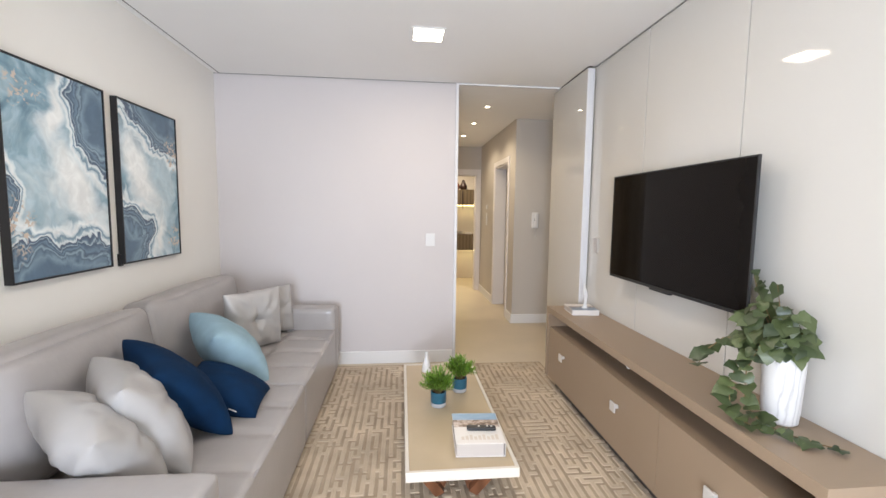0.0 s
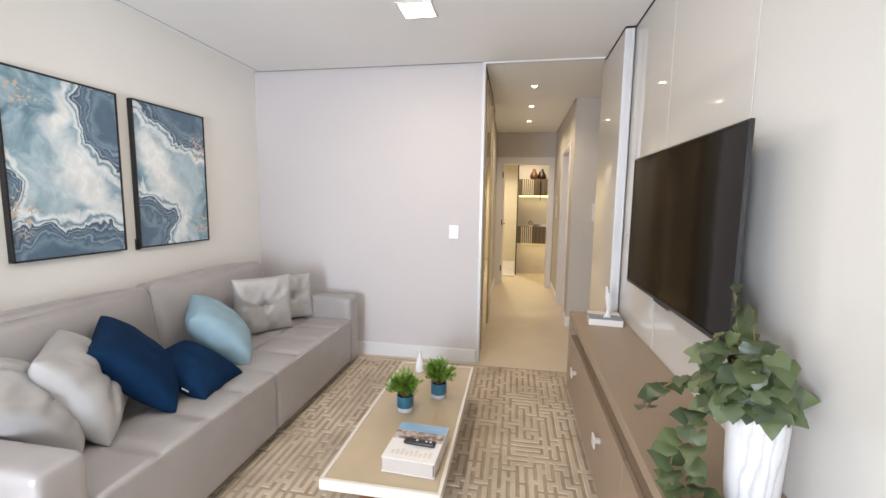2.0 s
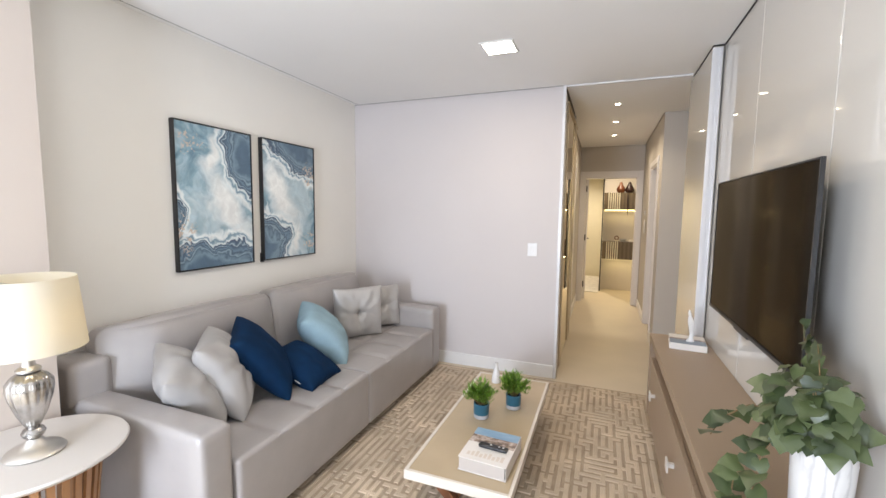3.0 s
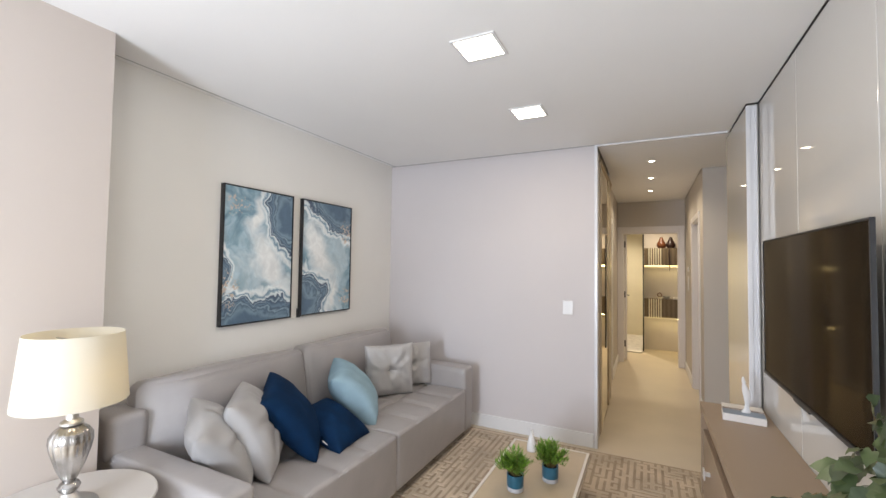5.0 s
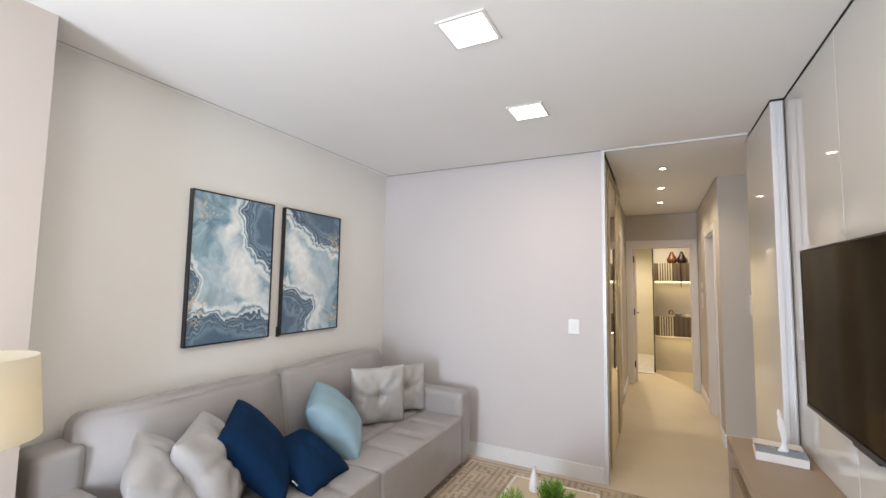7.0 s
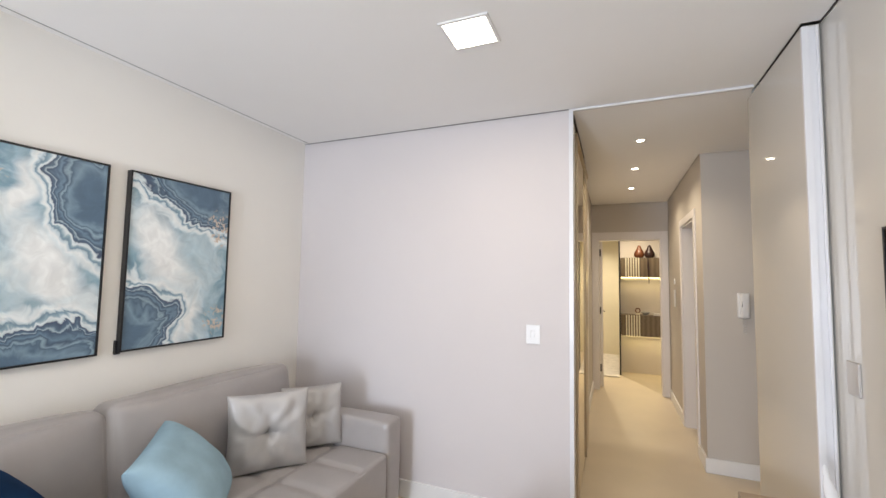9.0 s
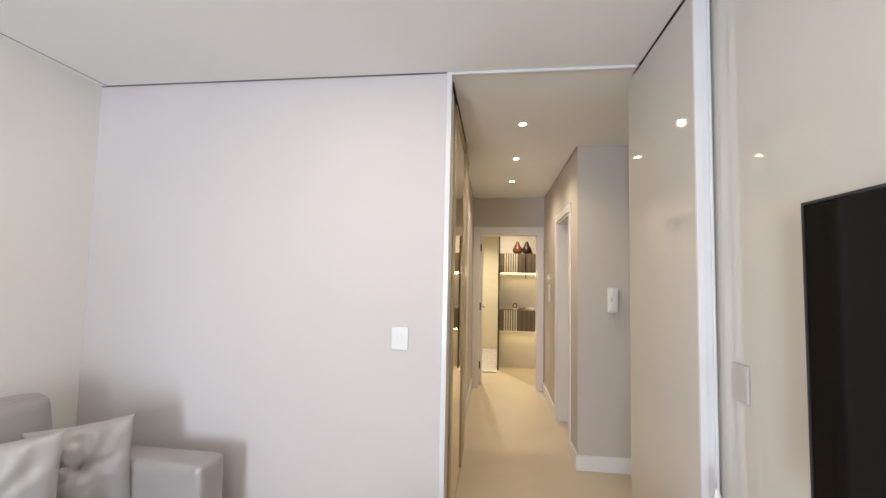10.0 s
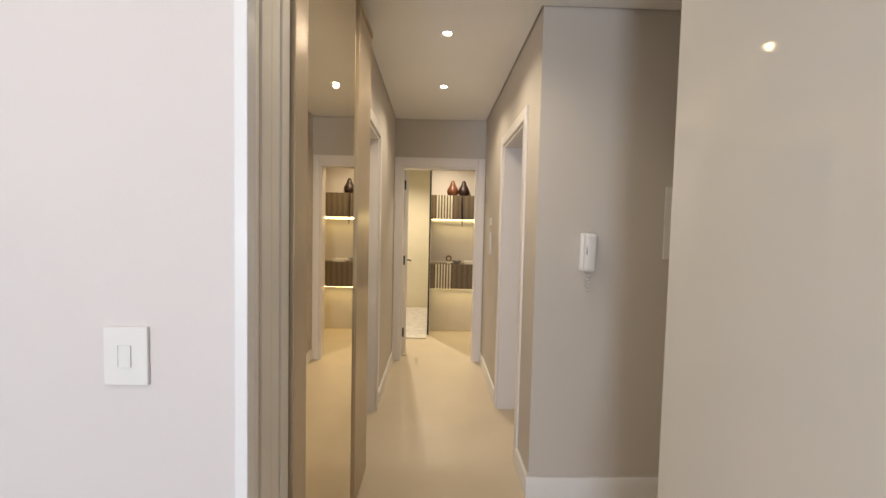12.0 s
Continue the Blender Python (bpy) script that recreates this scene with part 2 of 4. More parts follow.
def painting_mat(name, phase, dark, bright, flecks):
    """Poured-ink picture. dark, bright, flecks: ellipses (y, z, half width, half height, lean in degrees) of slate ink
    with marbled rims, of white glow and of copper flecks, all bent by one slow warp."""
    m = bpy.data.materials.new(name)
    m.use_nodes = True
    nt = m.node_tree
    b = nt.nodes["Principled BSDF"]
    b.inputs["Roughness"].default_value = 0.35

    def plug(socket, v):
        if hasattr(v, "links"):
            nt.links.new(v, socket)
        else:
            socket.default_value = v

    def calc(op, *args):
        n = nt.nodes.new("ShaderNodeMath")
        n.operation = op
        for k, v in enumerate(args):
            plug(n.inputs[k], v)
        return n.outputs[0]

    def vec(op, *args):
        n = nt.nodes.new("ShaderNodeVectorMath")
        n.operation = op
        for k, v in enumerate(args):
            plug(n.inputs[k], v)
        return n.outputs["Value" if op == "LENGTH" else "Vector"]

    def cloud(where, scale, detail, distort, out="Fac"):
        n = nt.nodes.new("ShaderNodeTexNoise")
        nt.links.new(where, n.inputs["Vector"])
        n.inputs["Scale"].default_value, n.inputs["Detail"].default_value, n.inputs["Distortion"].default_value = scale, detail, distort
        return n.outputs[out]

    def spread(v, a, z):
        n = nt.nodes.new("ShaderNodeMapRange")
        n.interpolation_type = "SMOOTHSTEP"
        n.inputs["From Min"].default_value, n.inputs["From Max"].default_value = a, z
        nt.links.new(v, n.inputs["Value"])
        return n.outputs[0]

    def inks(v, stops):
        n = nt.nodes.new("ShaderNodeValToRGB")
        els = n.color_ramp.elements
        for k, (pos, col) in enumerate(stops):
            e = els[k] if k < 2 else els.new(pos)
            e.position, e.color = pos, (*col, 1)
        nt.links.new(v, n.inputs[0])
        return n.outputs[0]

    def blend(f, one, two):
        n = nt.nodes.new("ShaderNodeMix")
        n.data_type = "RGBA"
        plug(n.inputs[0], f)
        plug(n.inputs[6], one)
        plug(n.inputs[7], two)
        return n.outputs[2]

    here = nt.nodes.new("ShaderNodeTexCoord").outputs["Object"]
    shifted = vec("ADD", here, (0.0, phase, phase * 0.7))
    warp = vec("SUBTRACT", cloud(shifted, 3.6, 3, 0.5, "Color"), (0.5, 0.5, 0.5))
    bent = vec("ADD", here, vec("MULTIPLY", warp, (0.24, 0.24, 0.24)))

    def field(rows):
        """1 in the middle of the nearest ellipse, 0 at its rim, below 0 outside."""
        best = None
        for y, z, hy, hz, lean in rows:
            n = nt.nodes.new("ShaderNodeMapping")
            n.vector_type = "TEXTURE"
            n.inputs["Location"].default_value, n.inputs["Rotation"].default_value, n.inputs["Scale"].default_value = (0, y, z), (radians(lean), 0, 0), (1.0, hy, hz)
            nt.links.new(bent, n.inputs[0])
            one = calc("SUBTRACT", 1.0, vec("LENGTH", vec("MULTIPLY", n.outputs[0], (0.0, 1.0, 1.0))))
            best = one if best is None else calc("SMOOTH_MAX", best, one, 0.12)
        return best

    wisps = cloud(vec("ADD", bent, (0.0, phase * 2, 1.0)), 7, 8, 1.3)
    haze = inks(cloud(vec("ADD", shifted, vec("MULTIPLY", warp, (0.5, 0.5, 0.5))), 3.4, 7, 0.8),
                [(0.30, (0.10, 0.21, 0.29)), (0.70, (0.58, 0.69, 0.72)), (0.42, (0.20, 0.35, 0.43)), (0.54, (0.38, 0.53, 0.59))])
    glow_in = spread(calc("MULTIPLY_ADD", calc("SUBTRACT", wisps, 0.5), 0.5, field(bright)), -0.15, 0.75)
    colour = blend(glow_in, haze, (0.84, 0.86, 0.84, 1))
    deep = calc("MULTIPLY_ADD", calc("SUBTRACT", cloud(vec("ADD", bent, (0.0, phase, 2.0)), 6, 4, 1.0), 0.5), 0.62, field(dark))
    rim = inks(spread(deep, -0.16, 0.75), [(0.0, (0.70, 0.78, 0.79)), (1.0, (0.09, 0.16, 0.23)), (0.05, (0.82, 0.85, 0.84)), (0.10, (0.55, 0.66, 0.70)), (0.13, (0.16, 0.27, 0.35)), (0.17, (0.30, 0.44, 0.51)),
                                          (0.21, (0.76, 0.81, 0.81)), (0.26, (0.62, 0.71, 0.73)), (0.29, (0.05, 0.08, 0.14)), (0.36, (0.10, 0.17, 0.24)), (0.40, (0.40, 0.51, 0.56)), (0.43, (0.05, 0.09, 0.15)),
                                          (0.55, (0.15, 0.25, 0.33)), (0.62, (0.06, 0.105, 0.165)), (0.72, (0.27, 0.39, 0.46)), (0.76, (0.08, 0.14, 0.20)), (0.88, (0.20, 0.31, 0.39))])
    colour = blend(spread(deep, -0.20, -0.10), colour, rim)
    speck = calc("MULTIPLY", spread(cloud(shifted, 46, 3, 0.4), 0.55, 0.60), spread(field(flecks), -0.1, 0.4))
    colour = blend(speck, colour, (0.62, 0.50, 0.40, 1))
    tone = nt.nodes.new("ShaderNodeHueSaturation")
    tone.inputs["Hue"].default_value, tone.inputs["Saturation"].default_value = 0.504, 0.93
    nt.links.new(colour, tone.inputs["Color"])
    plug(tone.inputs["Value"], calc("MULTIPLY_ADD", calc("SUBTRACT", cloud(bent, 13, 8, 1.2), 0.5), 0.55, 1.0))
    nt.links.new(tone.outputs[0], b.inputs["Base Color"])
    return m


# ---------- mesh helpers ----------


def mesh_of(name, bm, material, smooth=False):
    me = bpy.data.meshes.new(name)
    bm.normal_update()
    bm.to_mesh(me)
    bm.free()
    me.materials.append(material)
    if smooth:
        for p in me.polygons:
            p.use_smooth = True
        me.set_sharp_from_angle(angle=radians(42))
    return me


def part(name, bm, material, parent=None, label="", smooth=False, at=None):
    ob = new(name, mesh_of(name, bm, material, smooth))
    if at is not None:
        ob.matrix_basis = at
    if parent is not None:
        ob.parent = parent
    return tagged(ob, label)


def thing(name, label, category, at=None, group="", kind=""):
    ob = new(name)
    ob.empty_display_size = 0.1
    if at is not None:
        ob.matrix_basis = at
    return tagged(ob, label, category, group, kind)


def box(x0, x1, y0, y1, z0, z1, bevel=0.0, segments=2, bm=None):
    bm = bm or bmesh.new()
    made = bmesh.ops.create_cube(bm, size=1.0)["verts"]
    for v in made:
        v.co = Vector((x0 + (v.co.x + 0.5) * (x1 - x0), y0 + (v.co.y + 0.5) * (y1 - y0), z0 + (v.co.z + 0.5) * (z1 - z0)))
    if bevel:
        edges = list({e for v in made for e in v.link_edges})
        bmesh.ops.bevel(bm, geom=edges, offset=bevel, segments=segments, profile=0.6, affect="EDGES")
    return bm


def boxes(*rows, bevel=0.0):
    bm = bmesh.new()
    for r in rows:
        box(*r, bevel=bevel, bm=bm)
    return bm


def lathe(profile, steps=32, bm=None, centre=(0, 0, 0), flute=0, depth=0.0):
    """Turn (radius, height) pairs round z; closed where the radius is 0. flute: number of ribs."""
    bm = bm or bmesh.new()
    rings = []
    for r, z, *deep in profile:
        if r < 1e-5:
            rings.append([bm.verts.new((centre[0], centre[1], centre[2] + z))])
            continue
        d = deep[0] if deep else 0
        ring = []
        for k in range(steps):
            a = 2 * math.pi * k / steps
            rr = r * (1 - d * depth * (0.5 + 0.5 * math.cos(a * flute)) ** 2) if flute else r
            ring.append(bm.verts.new((centre[0] + rr * math.cos(a), centre[1] + rr * math.sin(a), centre[2] + z)))
        rings.append(ring)
    for a, b in zip(rings, rings[1:]):
        for k in range(steps):
            n = (k + 1) % steps
            if len(a) == 1 and len(b) == 1:
                continue
            if len(a) == 1:
                bm.faces.new((a[0], b[n], b[k]))
            elif len(b) == 1:
                bm.faces.new((a[k], a[n], b[0]))
            else:
                bm.faces.new((a[k], a[n], b[n], b[k]))
    bmesh.ops.recalc_face_normals(bm, faces=bm.faces)
    return bm


def tube(points, radius, steps=6, bm=None):
    """A tapering tube along a line of points; radius: one or one for each point."""
    bm = bm or bmesh.new()
    pts = [Vector(p) for p in points]
    rings = []
    for n, p in enumerate(pts):
        d = (pts[min(n + 1, len(pts) - 1)] - pts[max(n - 1, 0)]).normalized()
        side = d.cross(Vector((0.3, 0.2, 0.9))).normalized()
        up = side.cross(d)
        r = radius[n] if isinstance(radius, (list, tuple)) else radius
        rings.append([bm.verts.new(p + r * (math.cos(2 * math.pi * k / steps) * side + math.sin(2 * math.pi * k / steps) * up)) for k in range(steps)])
    for a, b in zip(rings, rings[1:]):
        for k in range(steps):
            bm.faces.new((a[k], a[(k + 1) % steps], b[(k + 1) % steps], b[k]))
    bm.faces.new(rings[0][::-1])
    bm.faces.new(rings[-1])
    bmesh.ops.recalc_face_normals(bm, faces=bm.faces)
    return bm


def structure(name, bm, material, label, category, parent=None):
    ob = part(name, bm, material, parent)
    return tagged(ob, label, category, kind="structure")


# ---------- the large structure ----------
H = 2.56          # ceiling
XW, XE = -1.495, 1.61   # living room side walls
YN = 3.884        # wall behind the sofa end
DOOR_END = 7.44   # wall at the end of the corridor

structure("floor", box(-3.2, 3.2, -1.9, 10.8, -0.12, 0.0), M_FLOOR, "cream polished porcelain floor running through all rooms", "floor")

ceil = bmesh.new()
for r in ((XW, 1.603, -1.6, 0.60), (-1.21, 1.603, 0.60, 1.148), (-1.440, 1.603, 1.148, 3.30), (-1.440, 1.5415, 3.30, 3.867), (0.577, 1.5415, 3.867, 3.97),
          (0.60, 2.7, 3.97, 5.18), (0.55, 1.49, 5.18, 7.43), (-1.2, 2.7, 7.6, 10.5)):
    box(*r, H, H + 0.05, bm=ceil)
structure("ceiling", ceil, M_CEIL, "smooth white painted plaster ceiling with a shadow gap", "ceiling")
structure("ceiling_recess", box(XW, -1.454, 1.149, YN - 0.003, H + 0.004, H + 0.049), M_CEIL, "white painted recess along the wall behind the sofa", "ceiling")
# slab plus two thin strips, coloured dark to draw the gap's shade line
structure("ceiling_slab", boxes((-1.7, 2.9, -1.9, 10.8, H + 0.05, H + 0.2), (-1.4538, -1.4518, 1.149, YN - 0.003, H + 0.003, H + 0.0495), (XW, 0.575, YN - 0.002, YN + 0.15, H + 0.001, H + 0.049)), M_GAP_SHADE, "slab and strips over the ceiling's shadow gap, its shade put into their grey", "ceiling")

structure("wall_west", box(XW - 0.15, XW, -1.6, YN + 0.15, 0, H + 0.05), M_LEFT, "cream painted wall behind the sofa", "wall")
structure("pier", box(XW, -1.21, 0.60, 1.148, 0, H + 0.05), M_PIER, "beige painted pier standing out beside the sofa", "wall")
structure("wall_north", box(XW, 0.575, YN, YN + 0.15, 0, H), M_FAR, "pale greige wall with fine woven covering", "wall")
structure("wall_closet", box(0.30, 0.575, YN + 0.15, 5.42, 0, H + 0.05), M_HALL, "grey closet wall beside the corridor", "wall")
west = boxes((0.40, 0.545, 5.42, 5.52, 0, H + 0.05), (0.40, 0.545, 6.20, DOOR_END, 0, H + 0.05), (0.40, 0.545, 5.52, 6.20, 2.10, H + 0.05))
structure("wall_corridor_west", west, M_HALL, "grey corridor wall with a doorway", "wall")
east = boxes((1.50, 1.66, 5.19, 5.535, 0, H + 0.05), (1.50, 1.66, 6.29, DOOR_END, 0, H + 0.05), (1.50, 1.66, 5.535, 6.29, 2.08, H + 0.05))
structure("wall_corridor_east", east, M_HALL, "grey corridor wall with a doorway", "wall")
structure("wall_niche", box(1.66, 2.85, 5.19, 5.34, 0, H + 0.05), M_HALL, "grey hall wall that carries the intercom", "wall")
structure("wall_entry", boxes((2.7, 2.85, 3.94, 5.19, 0, H + 0.05), (1.61, 2.7, 3.94, 4.07, 0, H + 0.05)), M_HALL, "grey wall closing the entrance hall", "wall")
structure("wall_east", boxes((1.645, 1.80, -0.68, 3.93, 0, H + 0.05), (1.645, 1.80, -1.6, -1.48, 0, H + 0.05), (1.645, 1.80, -1.48, -0.68, 2.28, H + 0.05)), M_LEFT, "plain wall behind the lacquered panels", "wall")
south = boxes((XW - 0.15, -1.02, -1.75, -1.6, 0, H + 0.05), (0.38, 1.80, -1.75, -1.6, 0, H + 0.05), (-1.02, 0.38, -1.75, -1.6, 2.28, H + 0.05))
structure("wall_south", south, M_LEFT, "cream wall with a balcony door", "wall")
end = boxes((0.545, 0.615, DOOR_END, DOOR_END + 0.15, 0, H + 0.05), (1.425, 1.50, DOOR_END, DOOR_END + 0.15, 0, H + 0.05), (0.615, 1.425, DOOR_END, DOOR_END + 0.15, 2.075, H + 0.05),
            (-1.3, 0.545, DOOR_END, DOOR_END + 0.15, 0, H + 0.05), (1.50, 2.85, DOOR_END, DOOR_END + 0.15, 0, H + 0.05))
structure("wall_corridor_end", end, M_HALL, "grey wall at the end of the corridor", "wall")
structure("wall_study", boxes((-1.35, -1.2, 7.59, 10.65, 0, H + 0.05), (2.7, 2.85, 7.59, 10.65, 0, H + 0.05), (-1.2, 2.7, 10.5, 10.65, 0, H + 0.05)), M_CREAM, "cream walls of the study", "wall")
structure("wall_side_rooms", boxes((-0.05, 0.0, 5.3, 6.4, 0, H + 0.05), (0.0, 0.42, 5.3, 5.35, 0, H), (0.0, 0.42, 6.35, 6.4, 0, H), (2.2, 2.25, 5.34, 6.6, 0, H + 0.05), (1.66, 2.2, 6.5, 6.55, 0, H)), M_LEFT, "plain walls of the side rooms", "wall")

# glass doors, behind the camera; at: the middle of the threshold
def glass_door(name, at, w):
    win = tagged(thing(name, "white framed glass balcony door", "window", at), kind="structure")
    for r in ((-w / 2, -w / 2 + 0.05, 0, 2.28), (w / 2 - 0.05, w / 2, 0, 2.28), (-w / 2 + 0.05, w / 2 - 0.05, 2.22, 2.28), (-w / 2 + 0.05, w / 2 - 0.05, 0, 0.06)):
        part("window_frame", box(r[0], r[1], -0.04, 0.04, r[2], r[3], bevel=0.003), M_ALU, win)
    pane = part("pane", box(-w / 2 + 0.05, w / 2 - 0.05, -0.003, 0.003, 0.06, 2.22), M_GLASS, win)
    pane.visible_shadow = False


glass_door("window_1", pose(-0.32, -1.68, 0), 1.40)
glass_door("window_2", pose(1.72, -1.08, 0, 0, 0, 90), 0.80)

# baseboards
BB = 0.115
for k, r in enumerate(((XW + 0.0, 0.572, YN - 0.016, YN), (XW, XW + 0.016, 1.148, YN - 0.016), (1.484, 1.50, 5.19, 5.465), (1.484, 1.50, 6.36, DOOR_END - 0.02),
                       (0.545, 0.561, 6.27, DOOR_END - 0.02), (1.484, 2.7, 5.174, 5.19), (XW, -1.194, 1.148, 1.164), (-1.21, -1.194, 0.60, 1.148))):
    structure("baseboard", box(*r, 0, BB, bevel=0.003), M_WHITE, "white lacquered baseboard along the wall", "baseboard")

# white track across the head of the opening, and its end cap
structure("trim_head", box(0.600, 1.530, 3.866, 3.886, H - 0.014, H - 0.001), M_ALU, "white aluminium track across the opening's head", "trim")
structure("trim_corner", boxes((0.5755, 0.602, 3.866, 3.905, 0, H - 0.002), bevel=0.003), M_ALU, "white aluminium corner profile on the wall end", "trim")
grooves = bmesh.new()
for k in range(4):
    y = 3.907 + 0.06 * k
    box(0.5755, 0.586 + 0.003 * (k % 2), y, y + 0.054, 0, H - 0.01, bevel=0.004, bm=grooves)
box(0.5755, 0.579, 3.906, 4.146, 0, H - 0.012, bm=grooves)
structure("trim_profiles", grooves, mat("beige_aluminium", (0.76, 0.72, 0.66), 0.5, vary=0.03), "beige grooved door profiles stacked in the corridor mouth", "trim")


# lacquered wall panels
panels = tagged(thing("wall_panelling", "glossy off-white lacquered wall panels with dark joints", "wall panel"), kind="structure")
ys = (-0.67, -0.44, 0.32, 1.08, 1.84, 2.60, 3.42)
for ya, yb in zip(ys, ys[1:]):
    part("panel", box(XE, 1.643, ya + 0.003, yb - 0.003, 0, H - 0.004, bevel=0.002), M_LACQ, panels)
slide = tagged(thing("sliding_door", "glossy off-white sliding door parked on the panelling", "sliding door"), kind="structure")
part("door_leaf", box(1.546, 1.604, 3.312, 4.052, 0.012, H - 0.007, bevel=0.003), M_LACQ, slide)
part("edge_profile", boxes((1.540, 1.564, 3.298, 3.3115, 0.012, H - 0.016), (1.564, 1.588, 3.307, 3.3115, 0.012, H - 0.016), (1.588, 1.596, 3.302, 3.3115, 0.012, H - 0.016), bevel=0.0015), M_ALU, slide, "white aluminium edge profile")


# corridor closet fronts
closet = thing("mirror_closet", "bronze framed mirrored closet doors in the corridor", "closet")
part("frame_stile", box(0.5755, 0.600, 4.148, 4.258, 0.02, 2.47, bevel=0.003), M_BRONZE, closet)
part("mirror", box(0.5755, 0.594, 4.261, 5.018, 0.03, 2.47, bevel=0.002), M_MIRROR, closet, "bronze tinted mirror")
part("frame_stile", box(0.5755, 0.604, 5.021, 5.05, 0.02, 2.47, bevel=0.003), M_BRONZE, closet)
part("side_panel", box(0.5755, 0.598, 5.053, 5.415, 0.02, 2.47, bevel=0.003), M_BRONZE, closet)
part("head_rail", box(0.5755, 0.606, 4.148, 5.415, 2.472, 2.50, bevel=0.003), M_BRONZE, closet)
part("kick_rail", box(0.5755, 0.592, 4.148, 5.415, 0.0, 0.018), M_BRONZE, closet)


def door_frame(name, label, x0, x1, y0, y1, top, axis, depth, face):
    """Casing round an opening. axis 'x': the wall faces x = face, and the opening runs y0..y1. face: (outer, sign)."""
    d = tagged(thing(name, label, "door frame"), kind="structure")
    w, p = 0.07, 0.014
    if axis == "x":
        s = face[1]
        a, b = sorted((face[0], face[0] + s * p))
        for ya, yb in ((y0 - w, y0), (y1, y1 + w)):
            part("casing", box(a, b, ya, yb, 0, top + w, bevel=0.004), M_TRIM, d)
        part("casing", box(a, b, y0 + 0.001, y1 - 0.001, top, top + w, bevel=0.004), M_TRIM, d)
        a, b = sorted((face[0] - s * 0.001, face[0] - s * depth))
        for ya, yb in ((y0, y0 + 0.02), (y1 - 0.02, y1)):
            part("jamb", box(a, b, ya, yb, 0, top), M_TRIM, d)
        part("jamb", box(a, b, y0 + 0.021, y1 - 0.021, top - 0.02, top), M_TRIM, d)
    else:
        s = face[1]
        a, b = sorted((face[0], face[0] + s * p))
        for xa, xb in ((x0 - w, x0), (x1, x1 + w)):
            part("casing", box(xa, xb, a, b, 0, top + w + 0.02, bevel=0.004), M_TRIM, d)
        part("casing", box(x0 + 0.001, x1 - 0.001, a, b, top, top + w + 0.02, bevel=0.004), M_TRIM, d)
        a, b = sorted((face[0] - s * 0.001, face[0] - s * depth))
        for xa, xb in ((x0, x0 + 0.02), (x1 - 0.02, x1)):
            part("jamb", box(xa, xb, a, b, 0, top), M_TRIM, d)
        part("jamb", box(x0 + 0.021, x1 - 0.021, a, b, top - 0.02, top), M_TRIM, d)
    return d


def lever(parent, at, side=1):
    h = part("handle", tube([(0, 0, 0), (0.05 * side, 0, 0), (0.055 * side, -0.02, 0), (0.055 * side, -0.12, 0)], 0.009, 8), M_BEZEL, parent, "dark steel lever handle", True, at)
    part("rose", lathe([(0, 0), (0.026, 0), (0.026, 0.008), (0, 0.008)], 20), M_BEZEL, parent, "dark steel rose", True, at @ pose(0, 0, -0.07, 0, 90 * side, 0))
    return h


door_frame("door_frame", "white casing round the corridor's end doorway", 0.617, 1.423, 0, 0, 2.075, "y", 0.152, (DOOR_END, -1))
d1 = tagged(thing("door_1", "white door standing open into the study", "door"), kind="structure")
SWING = pose(0.645, 7.60, 0, 0, 0, 5)
part("door_leaf", box(0.0, 0.036, 0.0, 0.73, 0.008, 2.05, bevel=0.002), M_TRIM, d1, at=SWING)
lever(d1, SWING @ pose(0.036, 0.66, 1.02), 1)
for z in (0.22, 1.02, 1.84):
    part("hinge", box(0.640, 0.658, 7.583, 7.5985, z, z + 0.10, bevel=0.002), M_BEZEL, d1, "dark steel hinge")
door_frame("door_frame", "white casing round the side doorway", 0, 0, 5.535, 6.29, 2.08, "x", 0.162, (1.50, -1))
d2 = tagged(thing("door_2", "white side door standing open", "door"), kind="structure")
part("door_leaf", box(1.67, 2.19, 6.255, 6.29, 0.008, 2.06, bevel=0.002), M_TRIM, d2)
door_frame("door_frame", "white casing round the bedroom doorway", 0, 0, 5.52, 6.20, 2.10, "x", 0.147, (0.545, 1))
d3 = tagged(thing("door_3", "white bedroom door, closed, in the corridor", "door"), kind="structure")
part("door_leaf", box(0.40, 0.435, 5.542, 6.178, 0.008, 2.078, bevel=0.002), M_TRIM, d3)


# ---------- lights that the place has ----------
def panel_lamp(x, y, watts):
    t = thing("ceiling_light", "square recessed led panel light, switched on", "ceiling light", pose(x, y, H), group="living room ceiling lights")
    part("frame", boxes((-0.108, -0.094, -0.108, 0.108, -0.008, -0.0005), (0.094, 0.108, -0.108, 0.108, -0.008, -0.0005), (-0.094, 0.094, -0.108, -0.094, -0.008, -0.0005), (-0.094, 0.094, 0.094, 0.108, -0.008, -0.0005)), M_WHITE, t)
    part("diffuser", box(-0.094, 0.094, -0.094, 0.094, -0.006, -0.001), M_LAMPG, t, "glowing frosted diffuser")
    area_lamp("panel_glow", pose(x, y, H - 0.012), 0.18, 0.18, watts, WARM)


for yy in (1.96, 2.88):
    panel_lamp(0.262, yy, 5.8)


